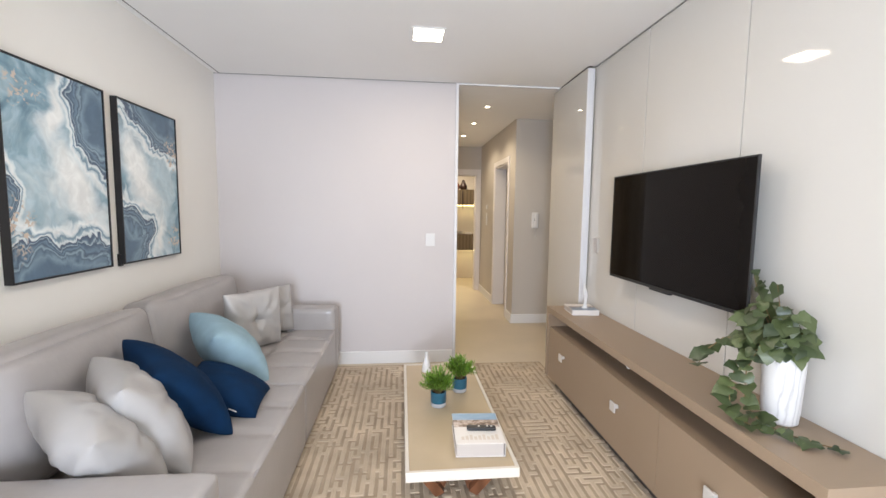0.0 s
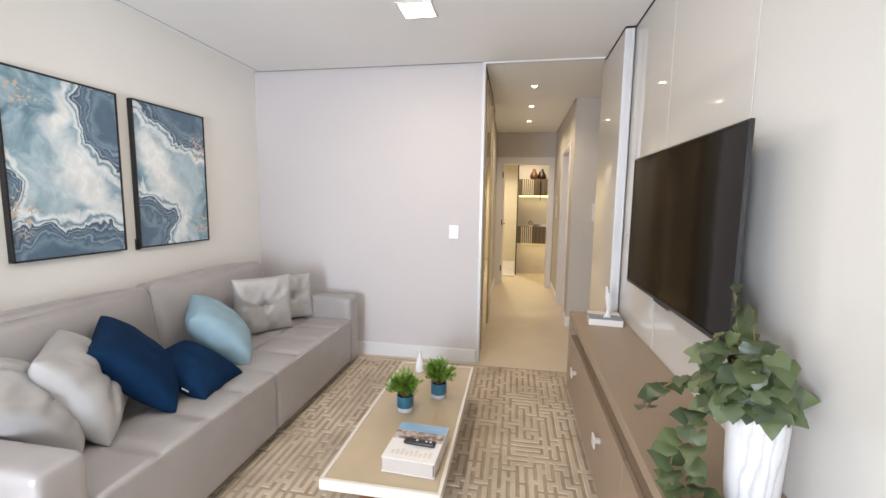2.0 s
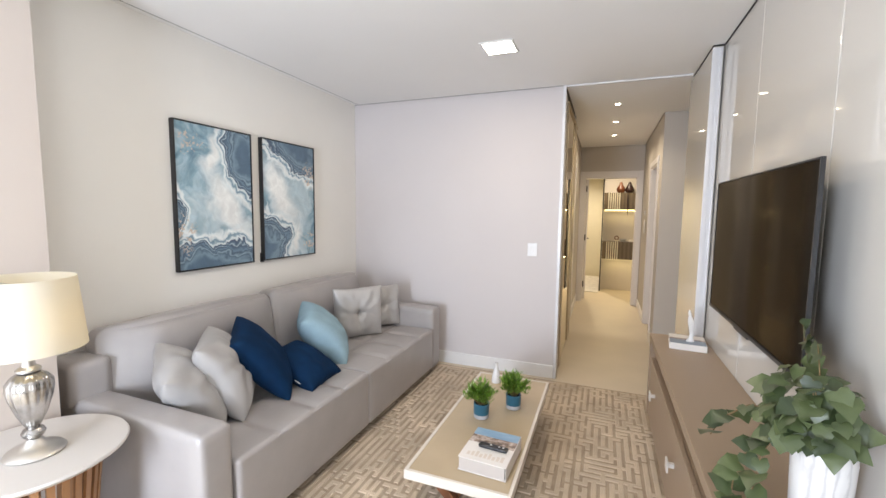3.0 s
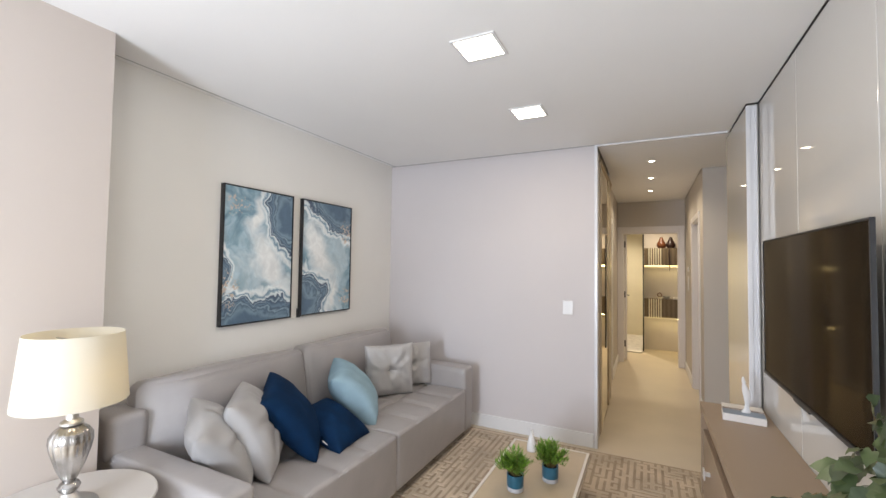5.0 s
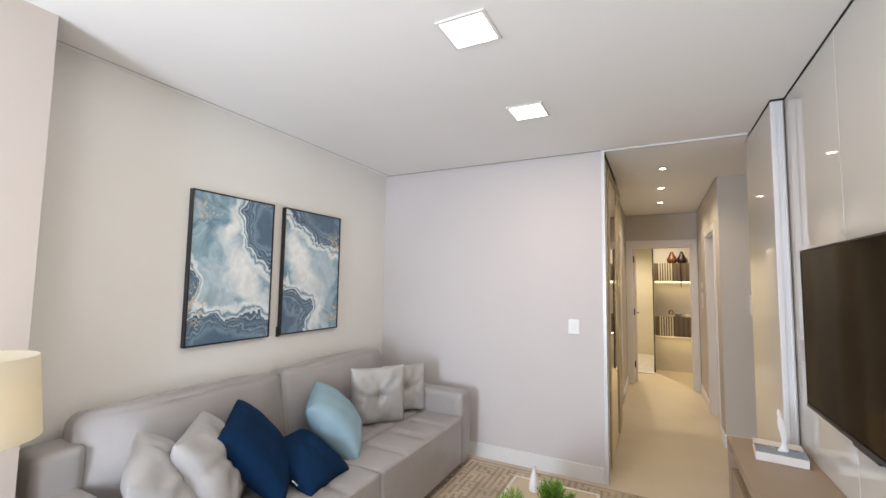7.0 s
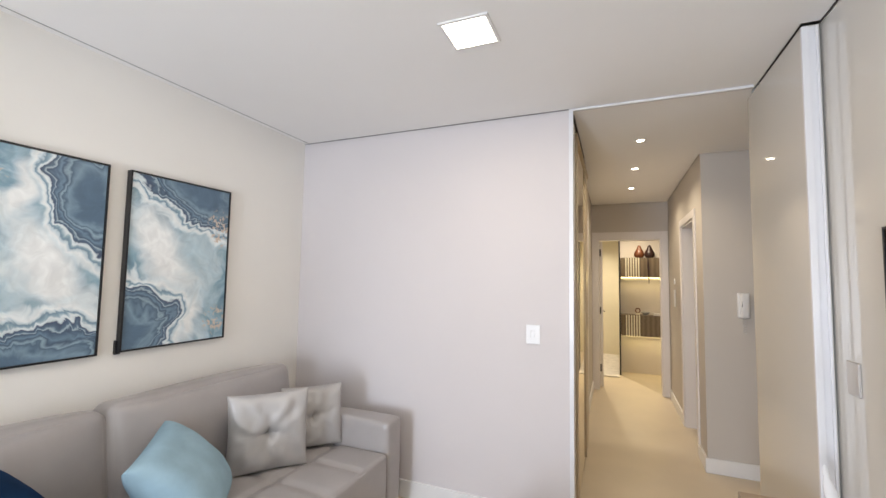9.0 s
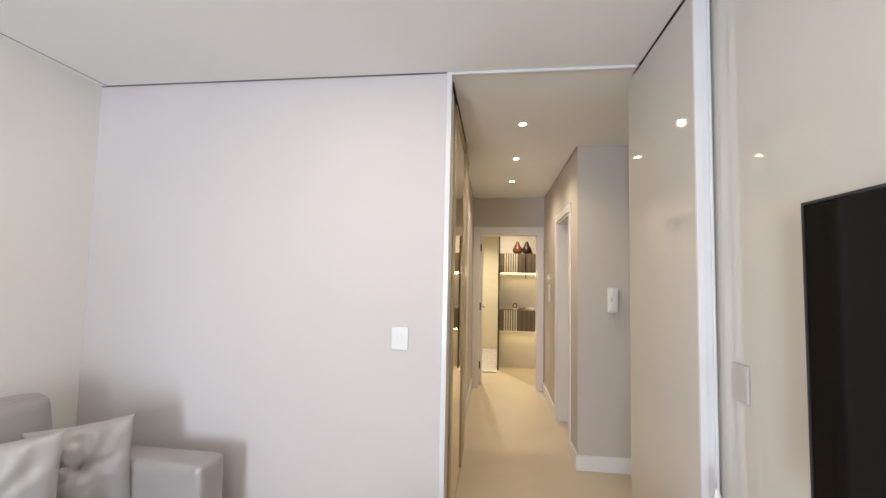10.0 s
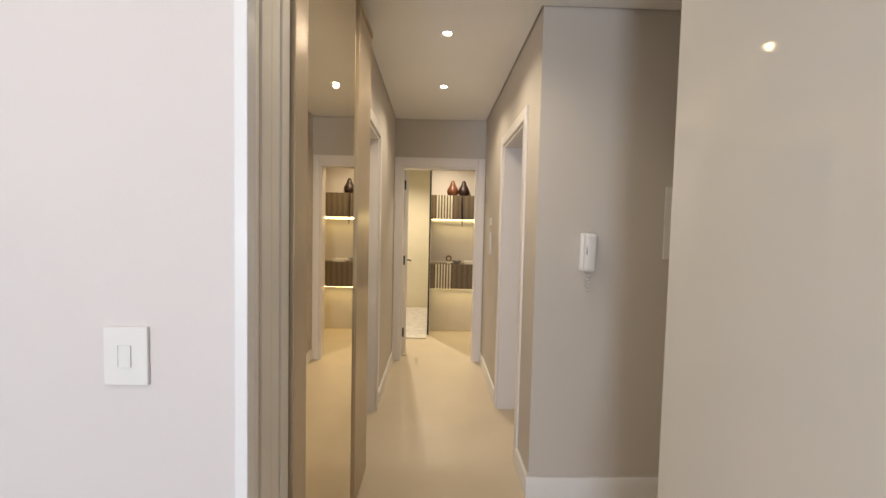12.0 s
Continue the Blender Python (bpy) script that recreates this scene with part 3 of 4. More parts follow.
def downlight(x, y, watts):
    t = thing("downlight", "small recessed ceiling spot, lit; the study's two are added", "downlight", pose(x, y, H), group="corridor downlights")
    part("ring", lathe([(0.024, -0.002), (0.038, -0.006), (0.042, -0.0005), (0.024, -0.0005), (0.024, -0.002)], 28), M_WHITE, t, smooth=True)
    part("lens", lathe([(0, -0.003), (0.024, -0.003), (0.024, -0.001), (0, -0.001)], 24), M_SPOTG, t, "glowing lens")
    data = bpy.data.lights.new("spot_glow", "SPOT")
    data.energy, data.color, data.spot_size, data.spot_blend, data.shadow_soft_size = watts, (1.0, 0.84, 0.62), radians(150), 0.7, 0.02
    ob = new("spot_glow", data)
    ob.matrix_world = pose(x, y, H - 0.02)


for yy in (4.65, 5.51, 6.415):
    downlight(1.022, yy, 20.5)
# two unseen spots, added to brighten the study beyond the end doorway
downlight(1.1, 8.1, 50)
downlight(0.5, 9.3, 130)
# ---------- soft shapes ----------
def soft_box(hx, hy, hz, r, cuts=14, puff=(0, 0, 0), dents=None):
    """A padded block about its centre: rounded edges, bulging faces. dents(x, y, z, n) gives a depth along the face's normal."""
    bm = bmesh.new()
    bmesh.ops.create_cube(bm, size=2.0)
    bmesh.ops.subdivide_edges(bm, edges=bm.edges[:], cuts=cuts, use_grid_fill=True)
    h = Vector((hx, hy, hz))
    for v in bm.verts:
        u = v.co.copy()
        # gather points towards the edges so that the rounding is smooth
        p = Vector([math.copysign(1 - (1 - abs(c)) ** 1.35, c) * hh for c, hh in zip(u, h)])
        q = Vector([max(-(hh - r), min(hh - r, c)) for c, hh in zip(p, h)])
        d = p - q
        n = d.normalized() if d.length > 1e-6 else Vector((0, 0, 0))
        p = q + n * r if d.length > 1e-6 else p
        for k in range(3):
            i, j = (k + 1) % 3, (k + 2) % 3
            if abs(u[k]) > 0.999:
                p[k] += math.copysign(puff[k] * (1 - u[i] ** 2) * (1 - u[j] ** 2), u[k])
        if dents and d.length > 1e-6:
            p -= n * dents(p.x, p.y, p.z, n)
        v.co = p
    return bm


def seam(d, width=0.021, depth=0.015):
    return depth * math.exp(-(d / width) ** 2)


def pillow_mesh(w, h, thick, tuft=0.0, sag=0.0, seed=0.0, n=40):
    """A square pillow in its x-z plane, bulging along y, with drawn-out corners; tuft: depth of the buttoned middle."""
    bm = bmesh.new()
    sides = []
    for s in (1, -1):
        grid = []
        for a in range(n + 1):
            row = []
            for b in range(n + 1):
                u, v = -math.cos(math.pi * a / n), -math.cos(math.pi * b / n)
                edge = a in (0, n) or b in (0, n)
                if s < 0 and edge:
                    row.append(sides[0][a][b])
                    continue
                x = w / 2 * u * (1 - 0.055 * (1 - v * v) * u * u)
                z = h / 2 * v * (1 - 0.055 * (1 - u * u) * v * v)
                t = thick / 2 * max(0.0, (1 - u * u) * (1 - v * v)) ** 0.38
                if tuft:
                    rr = math.hypot(u, v)
                    t -= tuft * 1.25 * math.exp(-(rr / 0.16) ** 2)
                    fade = max(0.0, 1 - rr) ** 0.7
                    for ang, amp in ((1.45, 1.0), (2.9, 0.8), (0.15, 0.7), (-1.75, 0.8), (0.75, 0.45)):
                        ang += 0.25 * math.sin(seed * 3 + ang)
                        along, off = u * math.cos(ang) + v * math.sin(ang), -u * math.sin(ang) + v * math.cos(ang)
                        if along > 0:
                            t -= tuft * 0.42 * amp * fade * math.exp(-(off / (0.05 + 0.05 * along)) ** 2)
                    t = max(t, thick * 0.05 * (1 - max(abs(u), abs(v))))
                if tuft:
                    rr = math.hypot(u, v) + 1e-4
                    fold = noise.noise(Vector((3.4 * u / rr, 3.4 * v / rr, seed * 2 + s + rr * 1.1)))
                    crease = 1 - 2.4 * abs(noise.noise(Vector((2.2 * u / rr + seed, 2.2 * v / rr - seed, 1.5 * rr + s * 4.0))))
                    t += 0.009 * crease * min(1, rr * 1.4) * max(0.0, (1 - u * u) * (1 - v * v)) ** 0.6
                    t += 0.020 * fold * min(1, rr * 1.6) * max(0.0, (1 - u * u) * (1 - v * v)) ** 0.5
                wob = noise.noise(Vector((u * 2.1 + seed, v * 2.1, s * 3 + seed)))
                wrk = noise.noise(Vector((u * 6 + seed, v * 3 - seed, s * 5.0)))
                t += ((0.014 if tuft else 0.010) * wob + (0.010 if tuft else 0.005) * wrk) * (1 - u * u) * (1 - v * v) ** 0.5
                z -= sag * (1 - u * u) * (v + 1) * 0.5
                row.append(bm.verts.new((x, s * t, z)))
            grid.append(row)
        sides.append(grid)
    for s, grid in enumerate(sides):
        for a in range(n):
            for b in range(n):
                q = (grid[a][b], grid[a + 1][b], grid[a + 1][b + 1], grid[a][b + 1])
                if len(set(q)) == 4:
                    try:
                        bm.faces.new(q if s else q[::-1])
                    except ValueError:
                        pass
    bmesh.ops.recalc_face_normals(bm, faces=bm.faces)
    return bm


def placed(centre, right, up):
    """A pose whose local x runs along right and z roughly along up."""
    x = Vector(right).normalized()
    z = Vector(up)
    z = (z - x * z.dot(x)).normalized()
    y = z.cross(x)
    m = Matrix((x, y, z)).transposed().to_4x4()
    m.translation = Vector(centre)
    return m


# ---------- sofa ----------
sofa = thing("sofa", "long grey leather three-seat sofa with plump back cushions", "sofa")


def sofa_block(name, x0, x1, y0, y1, z0, z1, r, puff=(0, 0, 0), dents=None, cuts=14, label="", tilt=0):
    at = pose((x0 + x1) / 2, (y0 + y1) / 2, (z0 + z1) / 2, 0, tilt, 0)
    return part(name, soft_box((x1 - x0) / 2, (y1 - y0) / 2, (z1 - z0) / 2, r, cuts, puff, dents), M_LEATHER, sofa, label, True, at)


sofa_block("arm", -1.455, -0.462, 1.215, 1.372, 0.05, 0.612, 0.028, (0.004, 0.004, 0.006))
sofa_block("arm", -1.455, -0.452, 3.522, 3.698, 0.05, 0.606, 0.028, (0.004, 0.004, 0.006))
sofa_block("back_frame", -1.482, -1.30, 1.374, 3.520, 0.06, 0.74, 0.03)
sofa_block("back_frame", -1.462, -1.24, 1.205, 1.385, 0.56, 0.785, 0.04)
sofa_block("base", -1.30, -0.50, 1.376, 3.520, 0.06, 0.20, 0.012)


def quilt(hx, hy):
    def dents(x, y, z, n):
        if n.z < 0.5:
            return 0.0
        d = seam(x - 0.02) + seam(x + 0.30)
        for k in (-0.5, 0.0, 0.5):
            d += seam(y - k * hy)
        return d
    return dents


for ya, yb in ((1.376, 2.424), (2.428, 3.518)):
    sofa_block("seat_cushion", -1.22, -0.448, ya, yb, 0.068, 0.432, 0.022, (0.006, 0.0, 0.012), quilt(0.39, (yb - ya) / 2), 54)
for ya, yb, droop in ((1.355, 2.438, 0.055), (2.444, 3.535, 0.02)):
    cushion_back = sofa_block("back_cushion", -1.41, -1.185, ya, yb, 0.42, 0.892, 0.055, (0.045, 0.012, 0.020), None, 26, "plump leather back cushion", -9)
    half = (yb - ya) / 2
    for vert in cushion_back.data.vertices:
        # the far end sinks and thins, the near top corner stays drawn out to a point
        f = max(0.0, vert.co.y / half) ** 2
        g = max(0.0, -vert.co.y / half - 0.6) / 0.4
        high = max(0.0, vert.co.z / 0.236)
        vert.co.z -= 0.2 * droop * f * high
        vert.co.x -= 0.9 * droop * f * max(0.0, vert.co.x / 0.11)
        vert.co.z += 0.012 * g * g * high
        vert.co.x -= (1.6 * droop if droop > 0.03 else 0.035) * g * max(0.0, vert.co.x / 0.11)
for x in (-1.38, -0.56):
    for y in (1.28, 3.63):
        part("foot", lathe([(0, 0), (0.022, 0), (0.028, 0.052), (0, 0.052)], 16), M_DARK, sofa, "dark foot", True, pose(x, y, 0))


# ---------- cushions ----------
def cushion(label, material, centre, right, up, w, h, thick, tuft=0.0, sag=0.0, seed=0.0):
    ob = part("cushion", pillow_mesh(w, h, thick, tuft, sag, seed), material, None, label, True, placed(centre, right, up))
    return tagged(ob, category="cushion", group="cushions on the sofa")


def diamond(label, material, top, low, across, thick, tuft=0.0, seed=0.0):
    """A cushion that stands on one corner: top and low are opposite corners, across runs along the other diagonal."""
    d = Vector(top) - Vector(low)
    u = Vector(across)
    u = (u - d * (u.dot(d) / d.length_squared)).normalized()
    side = d.length / math.sqrt(2)
    return cushion(label, material, (Vector(top) + Vector(low)) / 2, u + d.normalized(), d.normalized() - u, side, side, thick, tuft, 0.0, seed)


SATIN = "silver grey satin cushion pinched by a button"
diamond(SATIN, M_LEATHER2, (-1.11, 1.50, 0.82), (-0.72, 1.55, 0.435), (-0.50, 0.75, -0.36), 0.20, 0.045, 1.3)
diamond(SATIN, M_LEATHER2, (-1.111, 1.797, 0.830), (-0.680, 1.625, 0.438), (-0.50, 0.79, -0.36), 0.21, 0.045, 5.1)
diamond("navy blue suede cushion leaning on the back", M_NAVY, (-1.136, 2.013, 0.832), (-0.640, 1.905, 0.432), (-0.30, 0.87, -0.38), 0.20, 0.0, 7.7)
slumped = cushion("navy blue suede cushion slumped on the seat", M_NAVY, (-0.77, 2.175, 0.525), (-0.10, 0.98, 0.0), (-0.82, -0.12, 0.42), 0.33, 0.38, 0.17, 0.0, 0.0, 9.2)
part("tag", box(-0.172, -0.166, -0.0015, 0.0015, -0.10, -0.062), M_PLATE, slumped, "small white label tag")
diamond("pale blue suede cushion leaning on the back", M_LBLUE, (-1.141, 2.611, 0.802), (-0.667, 2.483, 0.425), (-0.12, 0.88, -0.45), 0.25, 0.0, 2.4)
cushion(SATIN, M_LEATHER2, (-0.935, 3.05, 0.645), (0.60, 0.80, 0.0), (-0.04, 0.02, 1.0), 0.42, 0.42, 0.15, 0.035, 0.0, 3.9)
cushion(SATIN, M_LEATHER2, (-0.918, 3.388, 0.628), (0.62, 0.78, 0.0), (-0.06, 0.13, 1.0), 0.37, 0.37, 0.14, 0.035, 0.0, 8.8)


# ---------- pictures ----------
def picture(y0, y1, print_material, label):
    t = thing("framed_picture", label, "picture", pose(XW, (y0 + y1) / 2, 1.562), group="pictures above the sofa")
    hw, hh, d = (y1 - y0) / 2, 0.464, 0.036
    for r in ((-hw, -hw + 0.008, -hh, hh), (hw - 0.008, hw, -hh, hh), (-hw + 0.008, hw - 0.008, -hh, -hh + 0.008), (-hw + 0.008, hw - 0.008, hh - 0.008, hh)):
        part("frame_bar", box(0.002, d, *r, bevel=0.001), M_BLACK, t, "thin black frame bar")
    part("canvas", box(0.004, d - 0.006, -hw + 0.009, hw - 0.009, -hh + 0.009, hh - 0.009), print_material, t, "blue and white poured-ink canvas")
    return t


picture(1.895, 2.482, painting_mat("poured_ink_wave", 0.35,
        [(0.25, 0.25, 0.19, 0.30, 20), (-0.05, -0.47, 0.55, 0.23, 4), (-0.33, -0.12, 0.14, 0.20, 0)],
        [(0.10, -0.06, 0.13, 0.34, 38), (-0.04, 0.26, 0.06, 0.2, -20)],
        [(-0.20, 0.36, 0.10, 0.12, 0), (-0.23, -0.24, 0.07, 0.14, 0)]), "black framed poured-ink picture in blue and white")
swirl = picture(2.578, 3.178, painting_mat("poured_ink_swirl", 1.85,
        [(0.10, 0.42, 0.50, 0.24, -22), (-0.28, -0.36, 0.30, 0.28, -15)],
        [(-0.12, 0.06, 0.13, 0.36, 34), (0.05, -0.34, 0.07, 0.2, -10)],
        [(0.21, -0.33, 0.09, 0.12, 0), (0.22, 0.20, 0.06, 0.16, 0)]), "black framed poured-ink picture, swirling slate and white")
part("wall_spacer", box(0.001, 0.016, -0.310, -0.285, -0.474, -0.405), M_BLACK, swirl, "small black spacer behind the corner")

# ---------- side table and lamp ----------
st = thing("side_table", "round white side table on a slatted wooden drum", "side table", pose(-0.925, 0.925, 0))
part("tabletop", lathe([(0, 0.595), (0.260, 0.595), (0.276, 0.606), (0.280, 0.613), (0.276, 0.620), (0, 0.620)], 64), M_TOP, st, "white lacquered round top", True)
slat_mesh = mesh_of("slat", box(-0.006, 0.006, -0.011, 0.011, 0, 0.542), M_WOOD2)
for k in range(30):
    a = 2 * math.pi * k / 30
    slat = new("slat", slat_mesh)
    slat.parent = st
    slat.matrix_basis = pose(0.13 * math.cos(a), 0.13 * math.sin(a), 0.025, 0, 6.3, math.degrees(a))
part("base_ring", lathe([(0.10, 0), (0.15, 0), (0.15, 0.024), (0.10, 0.024), (0.10, 0)], 40), M_WOOD2, st)
part("top_ring", lathe([(0.165, 0.568), (0.21, 0.568), (0.21, 0.594), (0.165, 0.594), (0.165, 0.568)], 40), M_WOOD2, st)

LX, LY, LZ = -0.905, 0.925, 0.621
tl = thing("table_lamp", "mercury glass table lamp with a cream drum shade", "table lamp", pose(LX, LY, LZ))
part("foot", lathe([(0, 0), (0.082, 0), (0.086, 0.006), (0.078, 0.016), (0.05, 0.026), (0.03, 0.04), (0.022, 0.055), (0, 0.055)], 40), M_STEEL, tl, "silver stepped foot", True)
part("knop", lathe([(0, 0.055), (0.018, 0.055), (0.030, 0.066), (0.034, 0.078), (0.028, 0.090), (0.018, 0.097), (0, 0.097)], 32), M_MERC, tl, smooth=True)
part("urn", lathe([(0, 0.097), (0.018, 0.097, 0.2), (0.026, 0.11, 0.6), (0.043, 0.15, 1), (0.058, 0.20, 1), (0.065, 0.235, 1), (0.064, 0.262, 1), (0.051, 0.282, 0.7), (0.036, 0.292, 0.3), (0.026, 0.298, 0), (0, 0.298)], 96, flute=14, depth=0.06), M_MERC, tl, "fluted mercury glass urn", True)
part("neck", lathe([(0, 0.298), (0.034, 0.300), (0.034, 0.308), (0.020, 0.318), (0.016, 0.35), (0.024, 0.356), (0.024, 0.366), (0.010, 0.37), (0.010, 0.43), (0, 0.43)], 28), M_STEEL, tl, smooth=True)
sh = bpy.data.materials.new("lamp_shade_fabric")
sh.use_nodes = True
sn = sh.node_tree
dif, tra, mixs = sn.nodes.new("ShaderNodeBsdfDiffuse"), sn.nodes.new("ShaderNodeBsdfTranslucent"), sn.nodes.new("ShaderNodeMixShader")
dif.inputs[0].default_value, tra.inputs[0].default_value = (0.82, 0.79, 0.71, 1), (0.85, 0.78, 0.60, 1)
mixs.inputs[0].default_value = 0.45
sn.links.new(dif.outputs[0], mixs.inputs[1])
sn.links.new(tra.outputs[0], mixs.inputs[2])
sn.links.new(mixs.outputs[0], sn.nodes["Material Output"].inputs[0])
shade = part("shade", lathe([(0.166, 0.378), (0.145, 0.628), (0.1435, 0.628), (0.1645, 0.378), (0.166, 0.378)], 72), sh, tl, "cream fabric drum shade", True)
part("spider", boxes((-0.144, 0.144, -0.003, 0.003, 0.595, 0.600), (-0.003, 0.003, -0.144, 0.144, 0.6005, 0.605), (-0.004, 0.004, -0.004, 0.004, 0.53, 0.595)), M_STEEL, shade, "steel shade carrier")
part("bulb", lathe([(0, 0.431), (0.014, 0.435), (0.03, 0.48), (0.028, 0.51), (0, 0.53)], 20), M_CERAM, tl, "white glass bulb", True)
bulb = bpy.data.lights.new("bulb_glow", "POINT")
bulb.energy, bulb.color, bulb.shadow_soft_size = 0.45, (1.0, 0.80, 0.50), 0.04
new("bulb_glow", bulb).matrix_world = pose(LX + 0.06, LY, LZ + 0.48)

# ---------- rug ----------
RX0, RX1, RY0, RY1 = -0.95, 1.40, 0.75, 3.80
rug = thing("rug", "beige wool rug with a raised maze pattern", "rug")
part("backing", box(RX0, RX1, RY0, RY1, 0.001, 0.007), M_RUGB, rug, "brown woven ground")


def maze_ridges():
    """Raised pile bands in right angles: a random spanning tree that prefers long runs along the room."""
    rng = random.Random(11)
    p, w, low, top, e = 0.046, 0.0112, 0.0072, 0.0116, 0.0030
    nx, ny = int((RX1 - RX0) / p), int((RY1 - RY0) / p)
    edges = []
    for i in range(nx):
        for j in range(ny):
            across = noise.noise(Vector((i * 0.16, j * 0.16, 3.0)))
            if j + 1 < ny:
                edges.append((rng.random() + 0.5 * max(0.0, across), i, j, 0, 1))
            if i + 1 < nx:
                edges.append((rng.random() + 0.60 - 1.6 * max(0.0, across), i, j, 1, 0))
    edges.sort()
    root = list(range(nx * ny))

    def find(k):
        while root[k] != k:
            root[k] = root[root[k]]
            k = root[k]
        return k

    links = set()
    for _, i, j, di, dj in edges:
        ka, kb = find(i * ny + j), find((i + di) * ny + j + dj)
        if ka != kb and rng.random() < 0.94:
            root[ka] = kb
            links.add((i, j, di))
    verts, faces = [], []

    def quad(*c):
        k = len(verts)
        verts.extend(c)
        faces.append((k, k + 1, k + 2, k + 3))

    def bank(xa, ya, xb, yb, ox, oy):
        """One sloping side of a band; (ox, oy) points outwards."""
        quad((xa + ox * e, ya + oy * e, low), (xb + ox * e, yb + oy * e, low), (xb, yb, top), (xa, ya, top))

    for i in range(nx):
        for j in range(ny):
            x, y = RX0 + (i + 0.5) * p, RY0 + (j + 0.5) * p
            x0, x1, y0, y1 = x - w, x + w, y - w, y + w
            quad((x0, y0, top), (x1, y0, top), (x1, y1, top), (x0, y1, top))
            if (i, j, 1) in links:
                quad((x1, y0, top), (x1 + p - 2 * w, y0, top), (x1 + p - 2 * w, y1, top), (x1, y1, top))
                bank(x1, y0, x1 + p - 2 * w, y0, 0, -1)
                bank(x1 + p - 2 * w, y1, x1, y1, 0, 1)
            else:
                bank(x1, y0, x1, y1, 1, 0)
            if (i - 1, j, 1) not in links:
                bank(x0, y1, x0, y0, -1, 0)
            if (i, j, 0) in links:
                quad((x0, y1, top), (x1, y1, top), (x1, y1 + p - 2 * w, top), (x0, y1 + p - 2 * w, top))
                bank(x1, y1, x1, y1 + p - 2 * w, 1, 0)
                bank(x0, y1 + p - 2 * w, x0, y1, -1, 0)
            else:
                bank(x1, y1, x0, y1, 0, 1)
            if (i, j - 1, 0) not in links:
                bank(x0, y0, x1, y0, 0, -1)
    me = bpy.data.meshes.new("relief")
    me.from_pydata(verts, [], faces)
    me.materials.append(M_RUG)
    return me


relief = tagged(new("relief", maze_ridges()), "raised beige wool maze relief", kind="stuff")
relief.parent = rug

# ---------- coffee table ----------
CX, CY, CT = 0.372, 2.455, 0.275
ct = thing("coffee_table", "low coffee table with beige top and ivory edge", "coffee table", pose(CX, CY, 0))
HW, HL = 0.256, 0.648
part("top_inset", box(-HW + 0.017, HW - 0.017, -HL + 0.017, HL - 0.017, CT - 0.03, CT - 0.002), M_TTOP, ct, "beige stone-look inset")
part("top_frame", boxes((-HW, -HW + 0.016, -HL, HL, CT - 0.045, CT), (HW - 0.016, HW, -HL, HL, CT - 0.045, CT), (-HW + 0.016, HW - 0.016, -HL, -HL + 0.016, CT - 0.045, CT), (-HW + 0.016, HW - 0.016, HL - 0.016, HL, CT - 0.045, CT), (-HW + 0.017, HW - 0.017, -HL + 0.017, HL - 0.017, CT - 0.045, CT - 0.031), bevel=0.0015), M_TEDGE, ct, "ivory lacquered edge")


def plank_leg(a, b, wide, thick):
    d = (Vector(b) - Vector(a))
    m = placed((Vector(a) + Vector(b)) / 2, Vector((0, 1, 0)).cross(d), d)
    bm = box(-wide / 2, wide / 2, -thick / 2, thick / 2, -d.length / 2, d.length / 2, bevel=0.003)
    bmesh.ops.transform(bm, matrix=m, verts=bm.verts)
    return bm


for sx in (1, -1):
    for sy in (1, -1):
        apex = (0.085 * sx, 0.385 * sy, 0.022)
        part("leg", plank_leg(apex, (0.005 * sx + 0.01 * sx, 0.385 * sy, CT - 0.05), 0.05, 0.04), M_WOOD, ct, "walnut leg set at a slant")
        part("leg", plank_leg((0.085 * sx, 0.427 * sy, 0.022), (0.205 * sx, 0.50 * sy, CT - 0.05), 0.05, 0.04), M_WOOD, ct, "walnut leg set at a slant")


